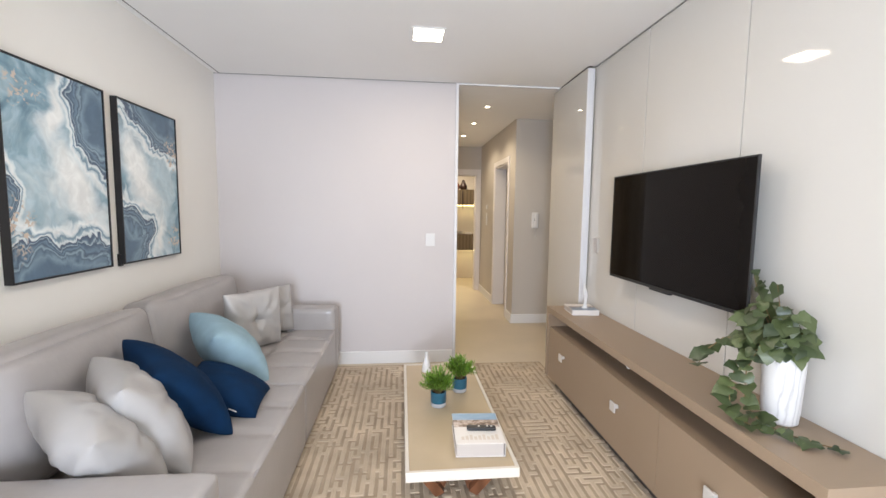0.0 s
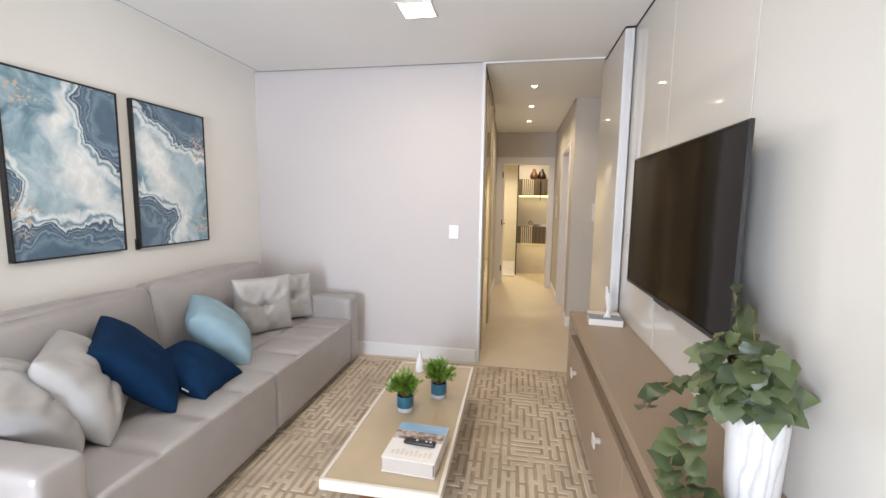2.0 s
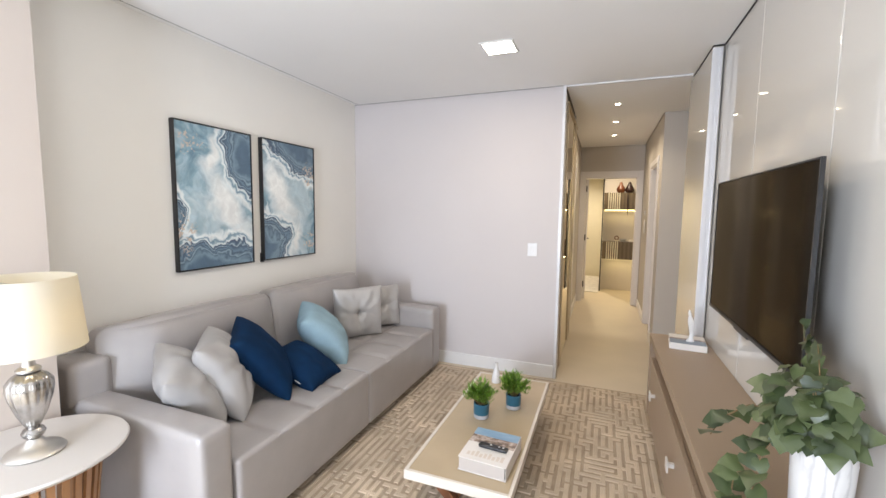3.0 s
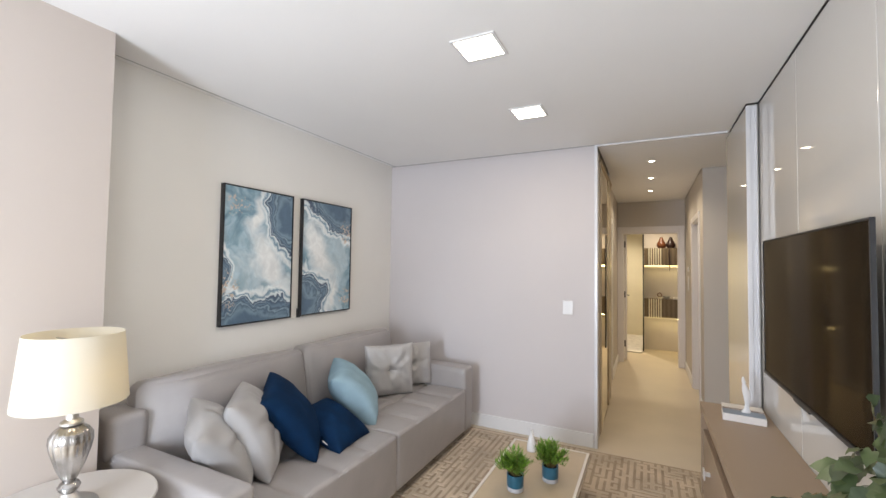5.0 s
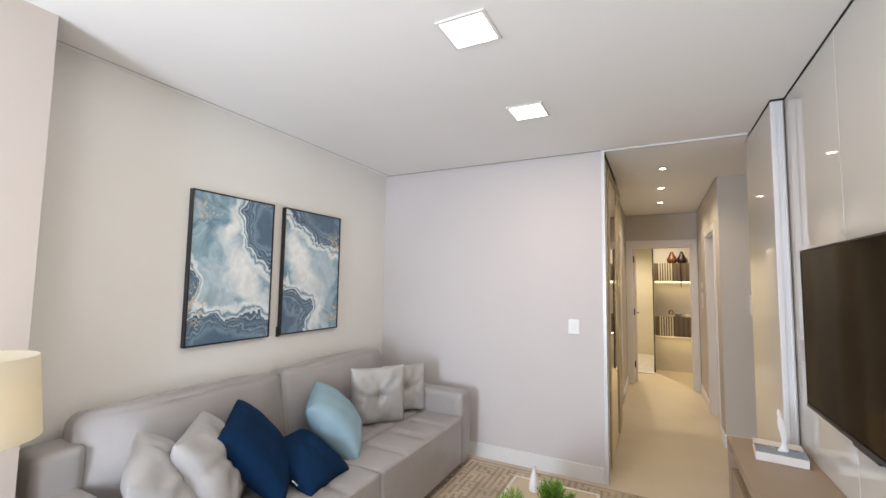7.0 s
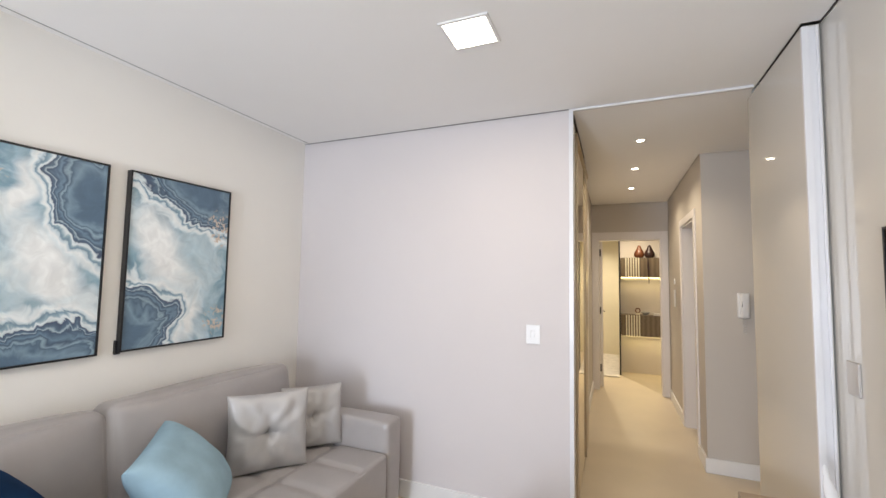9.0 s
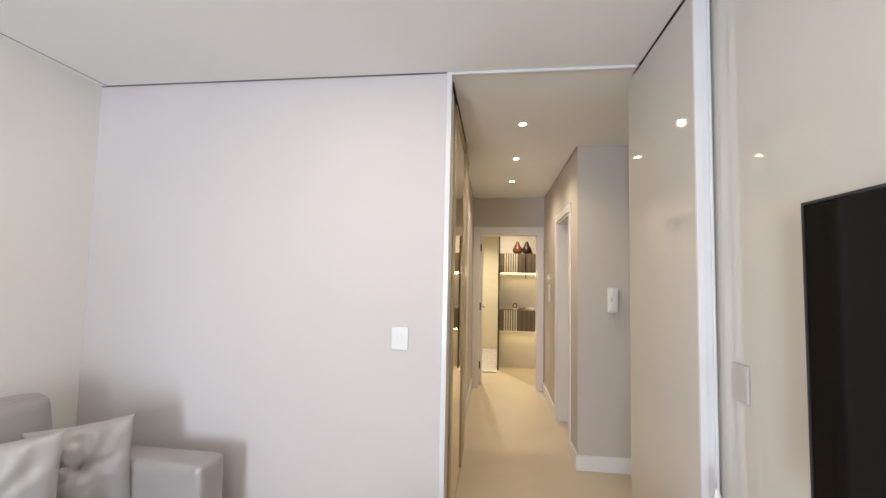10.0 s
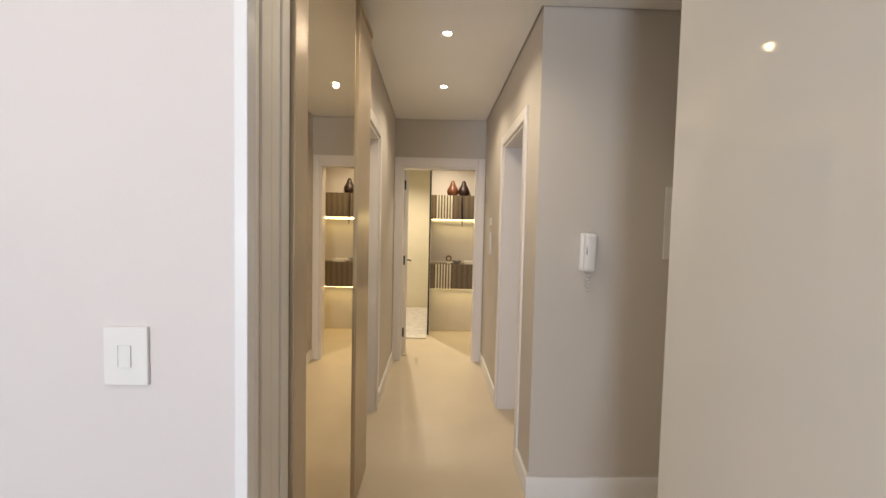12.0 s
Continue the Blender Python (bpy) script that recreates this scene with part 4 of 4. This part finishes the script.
def potted_herb(x, y, seed, group="herb pots on the coffee table"):
    rng = random.Random(seed)
    t = thing("potted_plant", "small bushy green plant in a teal pot with grey base", "potted plant", pose(x, y, CT), group=group)
    pot = part("pot", lathe([(0.0445, 0.024), (0.046, 0.028), (0.047, 0.088), (0.045, 0.090), (0.042, 0.088), (0.041, 0.07), (0, 0.07)], 40), M_POT, t, "teal glazed pot", True)
    part("pot_base", lathe([(0, 0.0), (0.042, 0.0), (0.045, 0.004), (0.0455, 0.023), (0.040, 0.0245), (0, 0.0245)], 40), M_POTB, t, "raw grey pot base", True)
    part("soil", lathe([(0, 0.078), (0.0405, 0.076), (0.0405, 0.0715), (0, 0.0715)], 24), M_SOIL, pot, "dark soil")
    leaves, stems = bmesh.new(), bmesh.new()
    for k in range(74):
        az, out = rng.uniform(0, 2 * math.pi), rng.uniform(0.015, 0.105)
        hgt = rng.uniform(0.07, 0.155) * (1 - 0.35 * out / 0.08)
        p0 = Vector((0.02 * math.cos(az) * rng.random(), 0.02 * math.sin(az) * rng.random(), 0.075))
        p2 = Vector((out * math.cos(az), out * math.sin(az), 0.078 + hgt))
        p1 = (p0 + p2) / 2 + Vector((0, 0, 0.02))
        pts = [p0, p1, p2]
        tube(pts, [0.0013, 0.001, 0.0006], 4, stems)
        for f in [0.25 + 0.75 * i / 9 for i in range(10)]:
            c = p0.lerp(p1, f * 2) if f < 0.5 else p1.lerp(p2, f * 2 - 1)
            for s in (1, -1):
                a2 = az + s * rng.uniform(0.5, 1.5)
                lng, wid = rng.uniform(0.024, 0.046), rng.uniform(0.0026, 0.0046)
                d = Vector((math.cos(a2), math.sin(a2), rng.uniform(0.5, 2.0))).normalized()
                sd = d.cross(Vector((0, 0, 1))).normalized()
                q = [c, c + d * lng * 0.45 + sd * wid, c + d * lng, c + d * lng * 0.45 - sd * wid]
                q[2] = q[2] - Vector((0, 0, 0.003))
                vs = [leaves.verts.new(v) for v in q]
                leaves.faces.new((vs[0], vs[1], vs[2]))
                leaves.faces.new((vs[0], vs[2], vs[3]))
    part("stems", stems, M_STEM, t)
    tagged(part("foliage", leaves, M_HERB, t, "narrow bright green leaves"), kind="stuff")
    return t


potted_herb(0.315, 2.435, 4)
potted_herb(0.468, 2.625, 9)

v = thing("bud_vase", "slender white ceramic vase standing on the table", "vase", pose(0.275, 2.96, CT))
part("body", lathe([(0, 0), (0.030, 0), (0.033, 0.006), (0.030, 0.04), (0.020, 0.085), (0.011, 0.115), (0.010, 0.135), (0.0125, 0.145), (0.009, 0.145), (0.007, 0.12), (0, 0.1)], 32), M_CERAM, v, smooth=True)


M_SKYB = ramped("photo_sky", "noise", [(0.3, (0.16, 0.30, 0.46)), (0.7, (0.33, 0.46, 0.58))], 6, 0.3, (1, 4, 1))
M_ROCK = ramped("photo_rocks", "noise", [(0.30, (0.05, 0.035, 0.03)), (0.45, (0.22, 0.15, 0.11)), (0.58, (0.45, 0.36, 0.31)), (0.72, (0.70, 0.62, 0.58))], 38, 0.3)
M_GOLD = mat("pale_gold_print", (0.66, 0.58, 0.50), 0.4)
M_SLATE = mat("slate_blue_print", (0.22, 0.27, 0.34), 0.4, vary=0.1)

bk = thing("book", "thick white book with a landscape photo cover", "book", pose(0.474, 2.045, CT, 0, 0, -3))
part("cover_bottom", box(-0.116, 0.116, -0.145, 0.145, 0.0005, 0.0035), M_COVER, bk)
part("page_block", box(-0.112, 0.110, -0.141, 0.141, 0.0036, 0.0635), M_PAPER, bk, "thick block of pages")
cover = part("cover_top", box(-0.116, 0.116, -0.145, 0.145, 0.0636, 0.0666, bevel=0.0008), M_COVER, bk, "white cover")
part("spine", box(0.1162, 0.1185, -0.145, 0.145, 0.0005, 0.0666, bevel=0.0008), M_COVER, bk, "white spine")
part("cover_photo", box(-0.1155, 0.1155, 0.075, 0.1445, 0.0667, 0.0670), M_SKYB, cover, "blue sky of the cover photo")
part("cover_photo", box(-0.1155, 0.1155, 0.005, 0.0748, 0.0667, 0.0670), M_ROCK, cover, "rocky coast of the cover photo")
for k in range(9):
    part("printed_mark", box(-0.086 + 0.0205 * k, -0.072 + 0.0205 * k, -0.112, -0.084 + 0.008 * (k % 3), 0.0667, 0.0670), M_GOLD, cover, "pale unreadable printing")

rc = thing("remote_control", "black remote control lying on the book", "remote control", pose(0.492, 2.025, CT + 0.0672, 0, 0, -5))
part("body", soft_box(0.072, 0.018, 0.0075, 0.006, 6), M_BLACK, rc, smooth=True, at=pose(0, 0, 0.0078))
for k, x in enumerate((-0.012, 0.030, 0.050)):
    part("button", lathe([(0, 0), (0.005, 0), (0.005, 0.0015), (0, 0.0015)], 14), M_PLATE, rc, "pale button", at=pose(x, 0.002, 0.0153))

# ---------- television unit ----------
UX0, UXT, UX1, UY0, UY1, UT = 1.292, 1.281, 1.608, 1.062, 3.318, 0.660
un = thing("tv_unit", "long beige lacquered television unit with an open niche", "sideboard")
part("top", box(UXT, UX1, UY0, UY1, UT - 0.046, UT, bevel=0.002), M_UNIT, un)
part("side", box(UXT + 0.002, UX1, UY0 + 0.001, UY0 + 0.034, 0.09, UT - 0.0465, bevel=0.0015), M_UNIT, un)
part("side", box(UXT + 0.002, UX1, UY1 - 0.034, UY1 - 0.001, 0.09, UT - 0.0465, bevel=0.0015), M_UNIT, un)
part("niche_floor", box(UX0 + 0.022, UX1, UY0 + 0.035, UY1 - 0.035, 0.478, 0.498), M_UNIT, un)
part("niche_back", box(UX1 - 0.016, UX1, UY0 + 0.035, UY1 - 0.035, 0.499, UT - 0.047), M_UNIT_IN, un)
part("carcass", box(UX0 + 0.022, UX1 - 0.002, UY0 + 0.036, UY1 - 0.036, 0.091, 0.477), M_UNIT_IN, un)
part("plinth", box(UX0 + 0.06, UX1, UY0 + 0.06, UY1 - 0.06, 0.0, 0.09), M_DARK, un, "dark recessed plinth")
for y0, y1, pulls in ((UY0 + 0.0375, 1.825, (1.462,)), (1.828, UY1 - 0.0375, (2.19, 2.955))):
    front = part("drawer_front", box(UX0, UX0 + 0.020, y0, y1, 0.092, 0.500, bevel=0.0015), M_UNIT, un)
    for yc in pulls:
        part("knob", box(UX0 - 0.034, UX0 - 0.026, yc - 0.026, yc + 0.026, 0.325, 0.378, bevel=0.002), M_PULL, front, "square chrome pull")
        part("knob_post", box(UX0 - 0.0258, UX0 - 0.0005, yc - 0.009, yc + 0.009, 0.343, 0.361), M_PULL, front, "chrome post")
part("sensor", lathe([(0, -0.022), (0.010, -0.018), (0.015, -0.006), (0.015, 0), (0, 0)], 18), M_PLATE, un, "small white sensor", True, pose(1.305, 2.12, UT - 0.0465))

# ---------- television ----------
tv = thing("television", "black flat screen television mounted on the panelling", "television")
TY0, TY1, TZ0, TZ1, TX = 1.622, 2.752, 1.000, 1.660, 1.505
part("back_shell", box(TX + 0.010, TX + 0.048, TY0 + 0.10, TY1 - 0.10, TZ0 + 0.05, TZ1 - 0.10, bevel=0.012), M_BLACK, tv)
part("bezel", boxes((TX, TX + 0.012, TY0, TY0 + 0.006, TZ0, TZ1), (TX, TX + 0.012, TY1 - 0.006, TY1, TZ0, TZ1), (TX, TX + 0.012, TY0 + 0.006, TY1 - 0.006, TZ1 - 0.006, TZ1), (TX - 0.002, TX + 0.012, TY0 + 0.006, TY1 - 0.006, TZ0, TZ0 + 0.014)), M_BEZEL, tv, "thin dark metal bezel")
part("screen", box(TX + 0.002, TX + 0.0095, TY0 + 0.007, TY1 - 0.007, TZ0 + 0.015, TZ1 - 0.007), M_SCREEN, tv, "glossy black screen")
part("sensor_bar", box(TX, TX + 0.02, 2.12, 2.30, TZ0 - 0.012, TZ0 - 0.001, bevel=0.002), M_BEZEL, tv)
part("wall_bracket", box(TX + 0.0485, XE, 1.99, 2.39, 1.15, 1.5), M_DARK, tv)

# ---------- on the television unit ----------
b2 = thing("book", "hardback with a slate blue and white cover", "book", pose(1.470, 3.095, UT, 0, 0, -6))
part("cover_bottom", box(-0.100, 0.100, -0.108, 0.108, 0.0005, 0.004), M_COVER, b2)
part("page_block", box(-0.097, 0.097, -0.105, 0.105, 0.0041, 0.0355), M_PAPER, b2)
part("cover_top", box(-0.100, 0.100, -0.108, 0.108, 0.0356, 0.039, bevel=0.0008), M_COVER, b2)
part("spine", box(-0.100, 0.100, -0.1102, -0.1082, 0.0005, 0.039), M_COVER, b2)
part("cover_photo", box(-0.098, 0.098, -0.106, -0.010, 0.0391, 0.0394), M_SLATE, b2, "slate blue photo")
part("cover_photo", box(-0.098, 0.098, -0.0098, 0.02, 0.0391, 0.0394), M_ROCK, b2, "dark strip of the photo")
fg = part("figurine", lathe([(0, 0), (0.022, 0), (0.024, 0.006), (0.013, 0.02), (0.011, 0.05), (0.017, 0.09), (0.019, 0.12), (0.013, 0.15), (0.008, 0.165), (0.010, 0.178), (0.004, 0.20), (0, 0.205)], 28), M_CERAM, None, "slender white abstract figure standing on the book", True, pose(1.480, 3.06, UT + 0.0396, 3, -2, 0))
for vert in fg.data.vertices:
    vert.co.y *= 0.62
    vert.co.x += 0.008 * math.sin(vert.co.z * 22)
tagged(fg, category="figurine")

# ---------- ivy in a marble vase ----------
VX, VY = 1.495, 1.432
iv = thing("ivy_vase", "white marble vase filled with trailing ivy", "plant", pose(VX, VY, UT))
part("vase", lathe([(0, 0), (0.050, 0.0), (0.056, 0.005), (0.060, 0.05), (0.063, 0.14), (0.066, 0.225), (0.064, 0.248), (0.058, 0.256), (0.055, 0.245), (0.052, 0.12), (0, 0.10)], 40), M_MARBLE, iv, "white marble vase with grey veins", True)

def ivy_leaf(bm, at, tip, normal, size, rng):
    """One five-pointed leaf, folded along its midrib and curling down."""
    y = Vector(tip).normalized()
    n = Vector(normal)
    n = (n - y * n.dot(y)).normalized()
    x = y.cross(n)
    half = [(0.0, 0.0), (0.24, -0.13), (0.47, -0.05), (0.50, 0.18), (0.53, 0.38), (0.38, 0.55), (0.24, 0.76), (0.0, 1.0)]
    curl, fold = rng.uniform(0.08, 0.42), rng.uniform(-0.05, 0.22)

    def put(u, w):
        return bm.verts.new(Vector(at) + size * (x * u + y * w + n * (fold * abs(u) - curl * w * w + 0.05 * math.sin(9 * u + 5 * w))))

    mid = [put(0, w) for w in (0.0, 0.28, 0.55, 1.0)]
    for s in (1, -1):
        e = [put(s * u, w) for u, w in half[1:-1]]
        f = [(mid[0], e[0], e[1]), (mid[0], e[1], mid[1]), (mid[1], e[1], e[2]), (mid[1], e[2], e[3]), (mid[1], e[3], mid[2]), (mid[2], e[3], e[4]), (mid[2], e[4], e[5]), (mid[2], e[5], mid[3])]
        for tri in f:
            bm.faces.new(tri if s > 0 else tri[::-1])


def ivy(parent):
    rng = random.Random(21)
    leaves, vines = bmesh.new(), bmesh.new()
    eye_side = Vector((-0.75, -0.55, 0.35))
    # dense crown above the rim
    for k in range(135):
        az = rng.uniform(0, 2 * math.pi)
        r = 0.108 * math.sqrt(rng.random())
        c = Vector((r * math.cos(az) * 0.85 - 0.025, 0.03 + r * math.sin(az) * 1.1, 0.262 + rng.uniform(0.0, 0.22) * (1.15 - r / 0.15)))
        if c.x > 0.085:
            c.x = 0.085
        flat = Vector((math.cos(az), math.sin(az), 0))
        tip = flat * rng.uniform(0.2, 0.9) + Vector((rng.uniform(-0.4, 0.4), rng.uniform(-0.4, 0.4), rng.uniform(-1.0, 0.1)))
        ivy_leaf(leaves, c, tip, flat * 0.7 + eye_side * 0.8 + Vector((rng.uniform(-0.4, 0.4), rng.uniform(-0.4, 0.4), rng.uniform(0.1, 0.9))), rng.uniform(0.034, 0.060), rng)
        if k % 4 == 0:
            tube([(0, 0, 0.19), c * 0.6 + Vector((0, 0, 0.10)), c], [0.0022, 0.0018, 0.0012], 5, vines)
    # a shoot that stands up
    up = [Vector(p) for p in ((0.0, 0.0, 0.22), (-0.005, 0.09, 0.38), (-0.008, 0.135, 0.48), (-0.010, 0.15, 0.525))]
    tube(up, [0.0025, 0.002, 0.0016, 0.001], 5, vines)
    for c, s in ((up[1], 0.07), (up[1].lerp(up[2], 0.35), 0.055), (up[1].lerp(up[2], 0.7), 0.05), (up[2], 0.048), (up[2] + Vector((0.0, -0.02, 0.01)), 0.04), (up[3], 0.03), (up[3] + Vector((0, -0.01, -0.02)), 0.03)):
        ivy_leaf(leaves, c, Vector((rng.uniform(-0.5, 0.3), -0.5, rng.uniform(0.1, 0.9))), eye_side, s, rng)
    # vines that trail over the rim and along the top of the unit
    trails = [
        [(0, 0, 0.22), (-0.06, 0.04, 0.27), (-0.13, 0.06, 0.20), (-0.17, 0.05, 0.12), (-0.185, 0.02, 0.06), (-0.18, -0.03, 0.022), (-0.15, -0.09, 0.014)],
        [(0, 0, 0.22), (-0.07, 0.03, 0.29), (-0.12, 0.03, 0.18), (-0.145, 0.0, 0.07), (-0.125, -0.06, 0.024), (-0.09, -0.12, 0.016), (-0.04, -0.18, 0.014), (0.02, -0.225, 0.012)],
        [(0, 0, 0.22), (-0.05, 0.09, 0.29), (-0.12, 0.15, 0.27), (-0.18, 0.17, 0.21), (-0.21, 0.165, 0.15)],
    ]
    for tr in trails:
        pts = [Vector(p) for p in tr]
        tube(pts, [0.0024] * (len(pts) - 1) + [0.0012], 5, vines)
        for a, b in zip(pts[1:], pts[2:]):
            for f in (0.1, 0.45, 0.8):
                c = a.lerp(b, f)
                c.z = max(c.z, 0.012)
                out = Vector((rng.uniform(-1, 0.3), rng.uniform(-1, 0.5), rng.uniform(-0.35, 0.25) if c.z > 0.08 else rng.uniform(0.0, 0.35)))
                ivy_leaf(leaves, c, out, eye_side + Vector((0, 0, 1.3 if c.z < 0.08 else 0.5)), rng.uniform(0.040, 0.066) * (0.7 if tr is trails[1] and c.y < -0.17 else 1), rng)
    part("vines", vines, M_STEM, parent, "thin brown vines")
    tagged(part("leaves", leaves, M_IVY, parent, "five-pointed dark green ivy leaves", True), kind="stuff")


ivy(iv)


# ---------- switches, intercom ----------
def wall_plate(name, label, at, w, h, keys, category="switch", material=None):
    t = thing(name, label, category, at)
    part("plate", box(-w / 2, w / 2, -0.009, 0.0, -h / 2, h / 2, bevel=0.0025), material or M_PLATE, t)
    for x, z, kw, kh in keys:
        part("key", box(x - kw / 2, x + kw / 2, -0.012, -0.0092, z - kh / 2, z + kh / 2, bevel=0.0012), M_PLATE, t)
    return t


wall_plate("light_switch", "white rocker switch plate on the greige wall", pose(0.357, YN, 1.157), 0.086, 0.118, [(0, 0, 0.024, 0.045), (-0.0145, 0, 0.003, 0.045)])
wall_plate("wall_socket", "off-white blank plate on the lacquered panel", pose(XE - 0.001, 3.180, 1.170, 0, 0, -90), 0.080, 0.115, [], "socket", M_BLANK)
wall_plate("light_switch", "white switch plate on the corridor wall", pose(1.499, 6.87, 1.30, 0, 0, -90), 0.08, 0.20, [(0, 0.03, 0.03, 0.05)])
wall_plate("thermostat", "small white thermostat on the corridor wall", pose(1.499, 6.87, 1.50, 0, 0, -90), 0.07, 0.07, [(0, 0, 0.03, 0.03)], "thermostat")
wall_plate("breaker_panel", "white breaker panel cover on the hall wall", pose(2.298, 5.189, 1.478), 0.26, 0.38, [(0, 0, 0.2, 0.33)], "breaker panel")

ic = thing("intercom", "white wall intercom handset with a hanging cord", "intercom", pose(1.765, 5.19, 1.32))
part("cradle", soft_box(0.042, 0.016, 0.10, 0.012, 8), M_PLATE, ic, smooth=True, at=pose(0, -0.0165, 0))
part("handset", soft_box(0.030, 0.014, 0.098, 0.013, 10, (0, 0.004, 0)), M_CERAM, ic, "white handset", True, pose(0.004, -0.046, 0.0, 3, 0, 0))
part("speaker_slots", boxes((-0.020, -0.016, -0.0625, -0.060, -0.01, 0.035), (-0.012, -0.002, -0.0625, -0.060, 0.045, 0.055)), M_DARK, ic, "dark slots")
cord = [(0.0 + 0.012 * math.cos(k * 1.1), -0.03 + 0.01 * math.sin(k * 1.1), -0.10 - 0.0033 * k) for k in range(36)]
part("cord", tube(cord, 0.0022, 5), M_PLATE, ic, "coiled white cord")

# ---------- study seen through the end doorway ----------
structure("study_panel", box(0.93, 2.69, 8.80, 8.86, 0, H), M_TEDGE, "cream wall panel behind the study cabinets", "wall panel")
fr = tagged(thing("dark_frame", "slim black frame of the study's inner opening", "trim"), kind="structure")
part("stile", box(0.905, 0.925, 8.53, 8.86, 0, 2.245), M_BLACK, fr)
part("head", box(0.10, 0.904, 8.80, 8.83, 2.225, 2.245), M_BLACK, fr)
structure("study_inner_wall", box(0.10, 0.93, 8.80, 8.86, 2.246, H), M_CREAM, "cream wall over the study's inner opening", "wall")
carpet = part("carpet", box(-0.3, 0.898, 8.32, 10.35, 0.001, 0.018, bevel=0.006), M_CARPET, None, "pale shaggy carpet on the study floor")
tagged(carpet, category="carpet")


def slat_cabinet(z0, z1, label):
    t = thing("wall_cabinet", label, "cabinet", group="study wall cabinets")
    part("body", box(0.93, 2.0, 8.545, 8.799, z0, z1, bevel=0.002), M_GREYC, t)
    for k in range(6):
        x = 1.000 + 0.0375 * k
        part("slat", box(x, x + 0.019, 8.530, 8.5445, z0 + 0.003, z1 - 0.003, bevel=0.002), M_CREAM, t, "cream slat")
    part("led_strip", box(0.94, 1.99, 8.770, 8.785, z0 - 0.012, z0 - 0.001), M_LEDY, t, "glowing led strip")
    area_lamp("strip_glow", pose(1.45, 8.70, z0 - 0.02, -28, 0, 0), 1.0, 0.02, 2.2, (1.0, 0.78, 0.36))


slat_cabinet(0.625, 0.955, "taupe wall cabinet with cream slats and led below")
slat_cabinet(1.555, 1.868, "taupe wall cabinet with cream slats and led below")
gourd = [(0, 0), (0.048, 0), (0.073, 0.03), (0.078, 0.065), (0.066, 0.10), (0.045, 0.135), (0.032, 0.165), (0.022, 0.195), (0.012, 0.205), (0, 0.207)]
for x, m_, lab in ((1.212, M_BROWNC, "reddish brown gourd-shaped vase on the cabinet"), (1.362, M_DKBROWN, "dark brown gourd-shaped vase on the cabinet")):
    g = part("gourd_vase", lathe(gourd, 32), m_, None, lab, True, pose(x, 8.66, 1.868))
    tagged(g, category="vase")
tas = part("tassel", tube([(1.33, 8.54, 1.87), (1.33, 8.525, 1.75), (1.335, 8.526, 1.62), (1.34, 8.527, 1.46)], [0.006, 0.012, 0.010, 0.004], 6), M_DKBROWN, None, "dark beaded tassel hanging over the cabinet")
tagged(tas, category="decoration")
ring = thing("ring_sculpture", "small brown ring sculpture on a base", "ornament", pose(1.18, 8.66, 0.955))
part("base", box(-0.03, 0.03, -0.03, 0.03, 0, 0.03, bevel=0.003), M_CREAM, ring)
part("ring", tube([(0.032 * math.cos(a * math.pi / 8), 0, 0.066 + 0.036 * math.sin(a * math.pi / 8)) for a in range(17)], 0.009, 8), M_BROWNC, ring, smooth=True)
bowl = part("bowl", lathe([(0, 0), (0.03, 0), (0.07, 0.05), (0.066, 0.05), (0.028, 0.008), (0, 0.008)], 28), M_POTB, None, "shallow grey bowl on the cabinet", True, pose(1.29, 8.65, 0.955))
tagged(bowl, category="bowl")
bb = part("book", box(1.40, 1.55, 8.58, 8.76, 0.956, 0.99, bevel=0.002), M_COVER, None, "pale book lying on the cabinet")
tagged(bb, category="book")
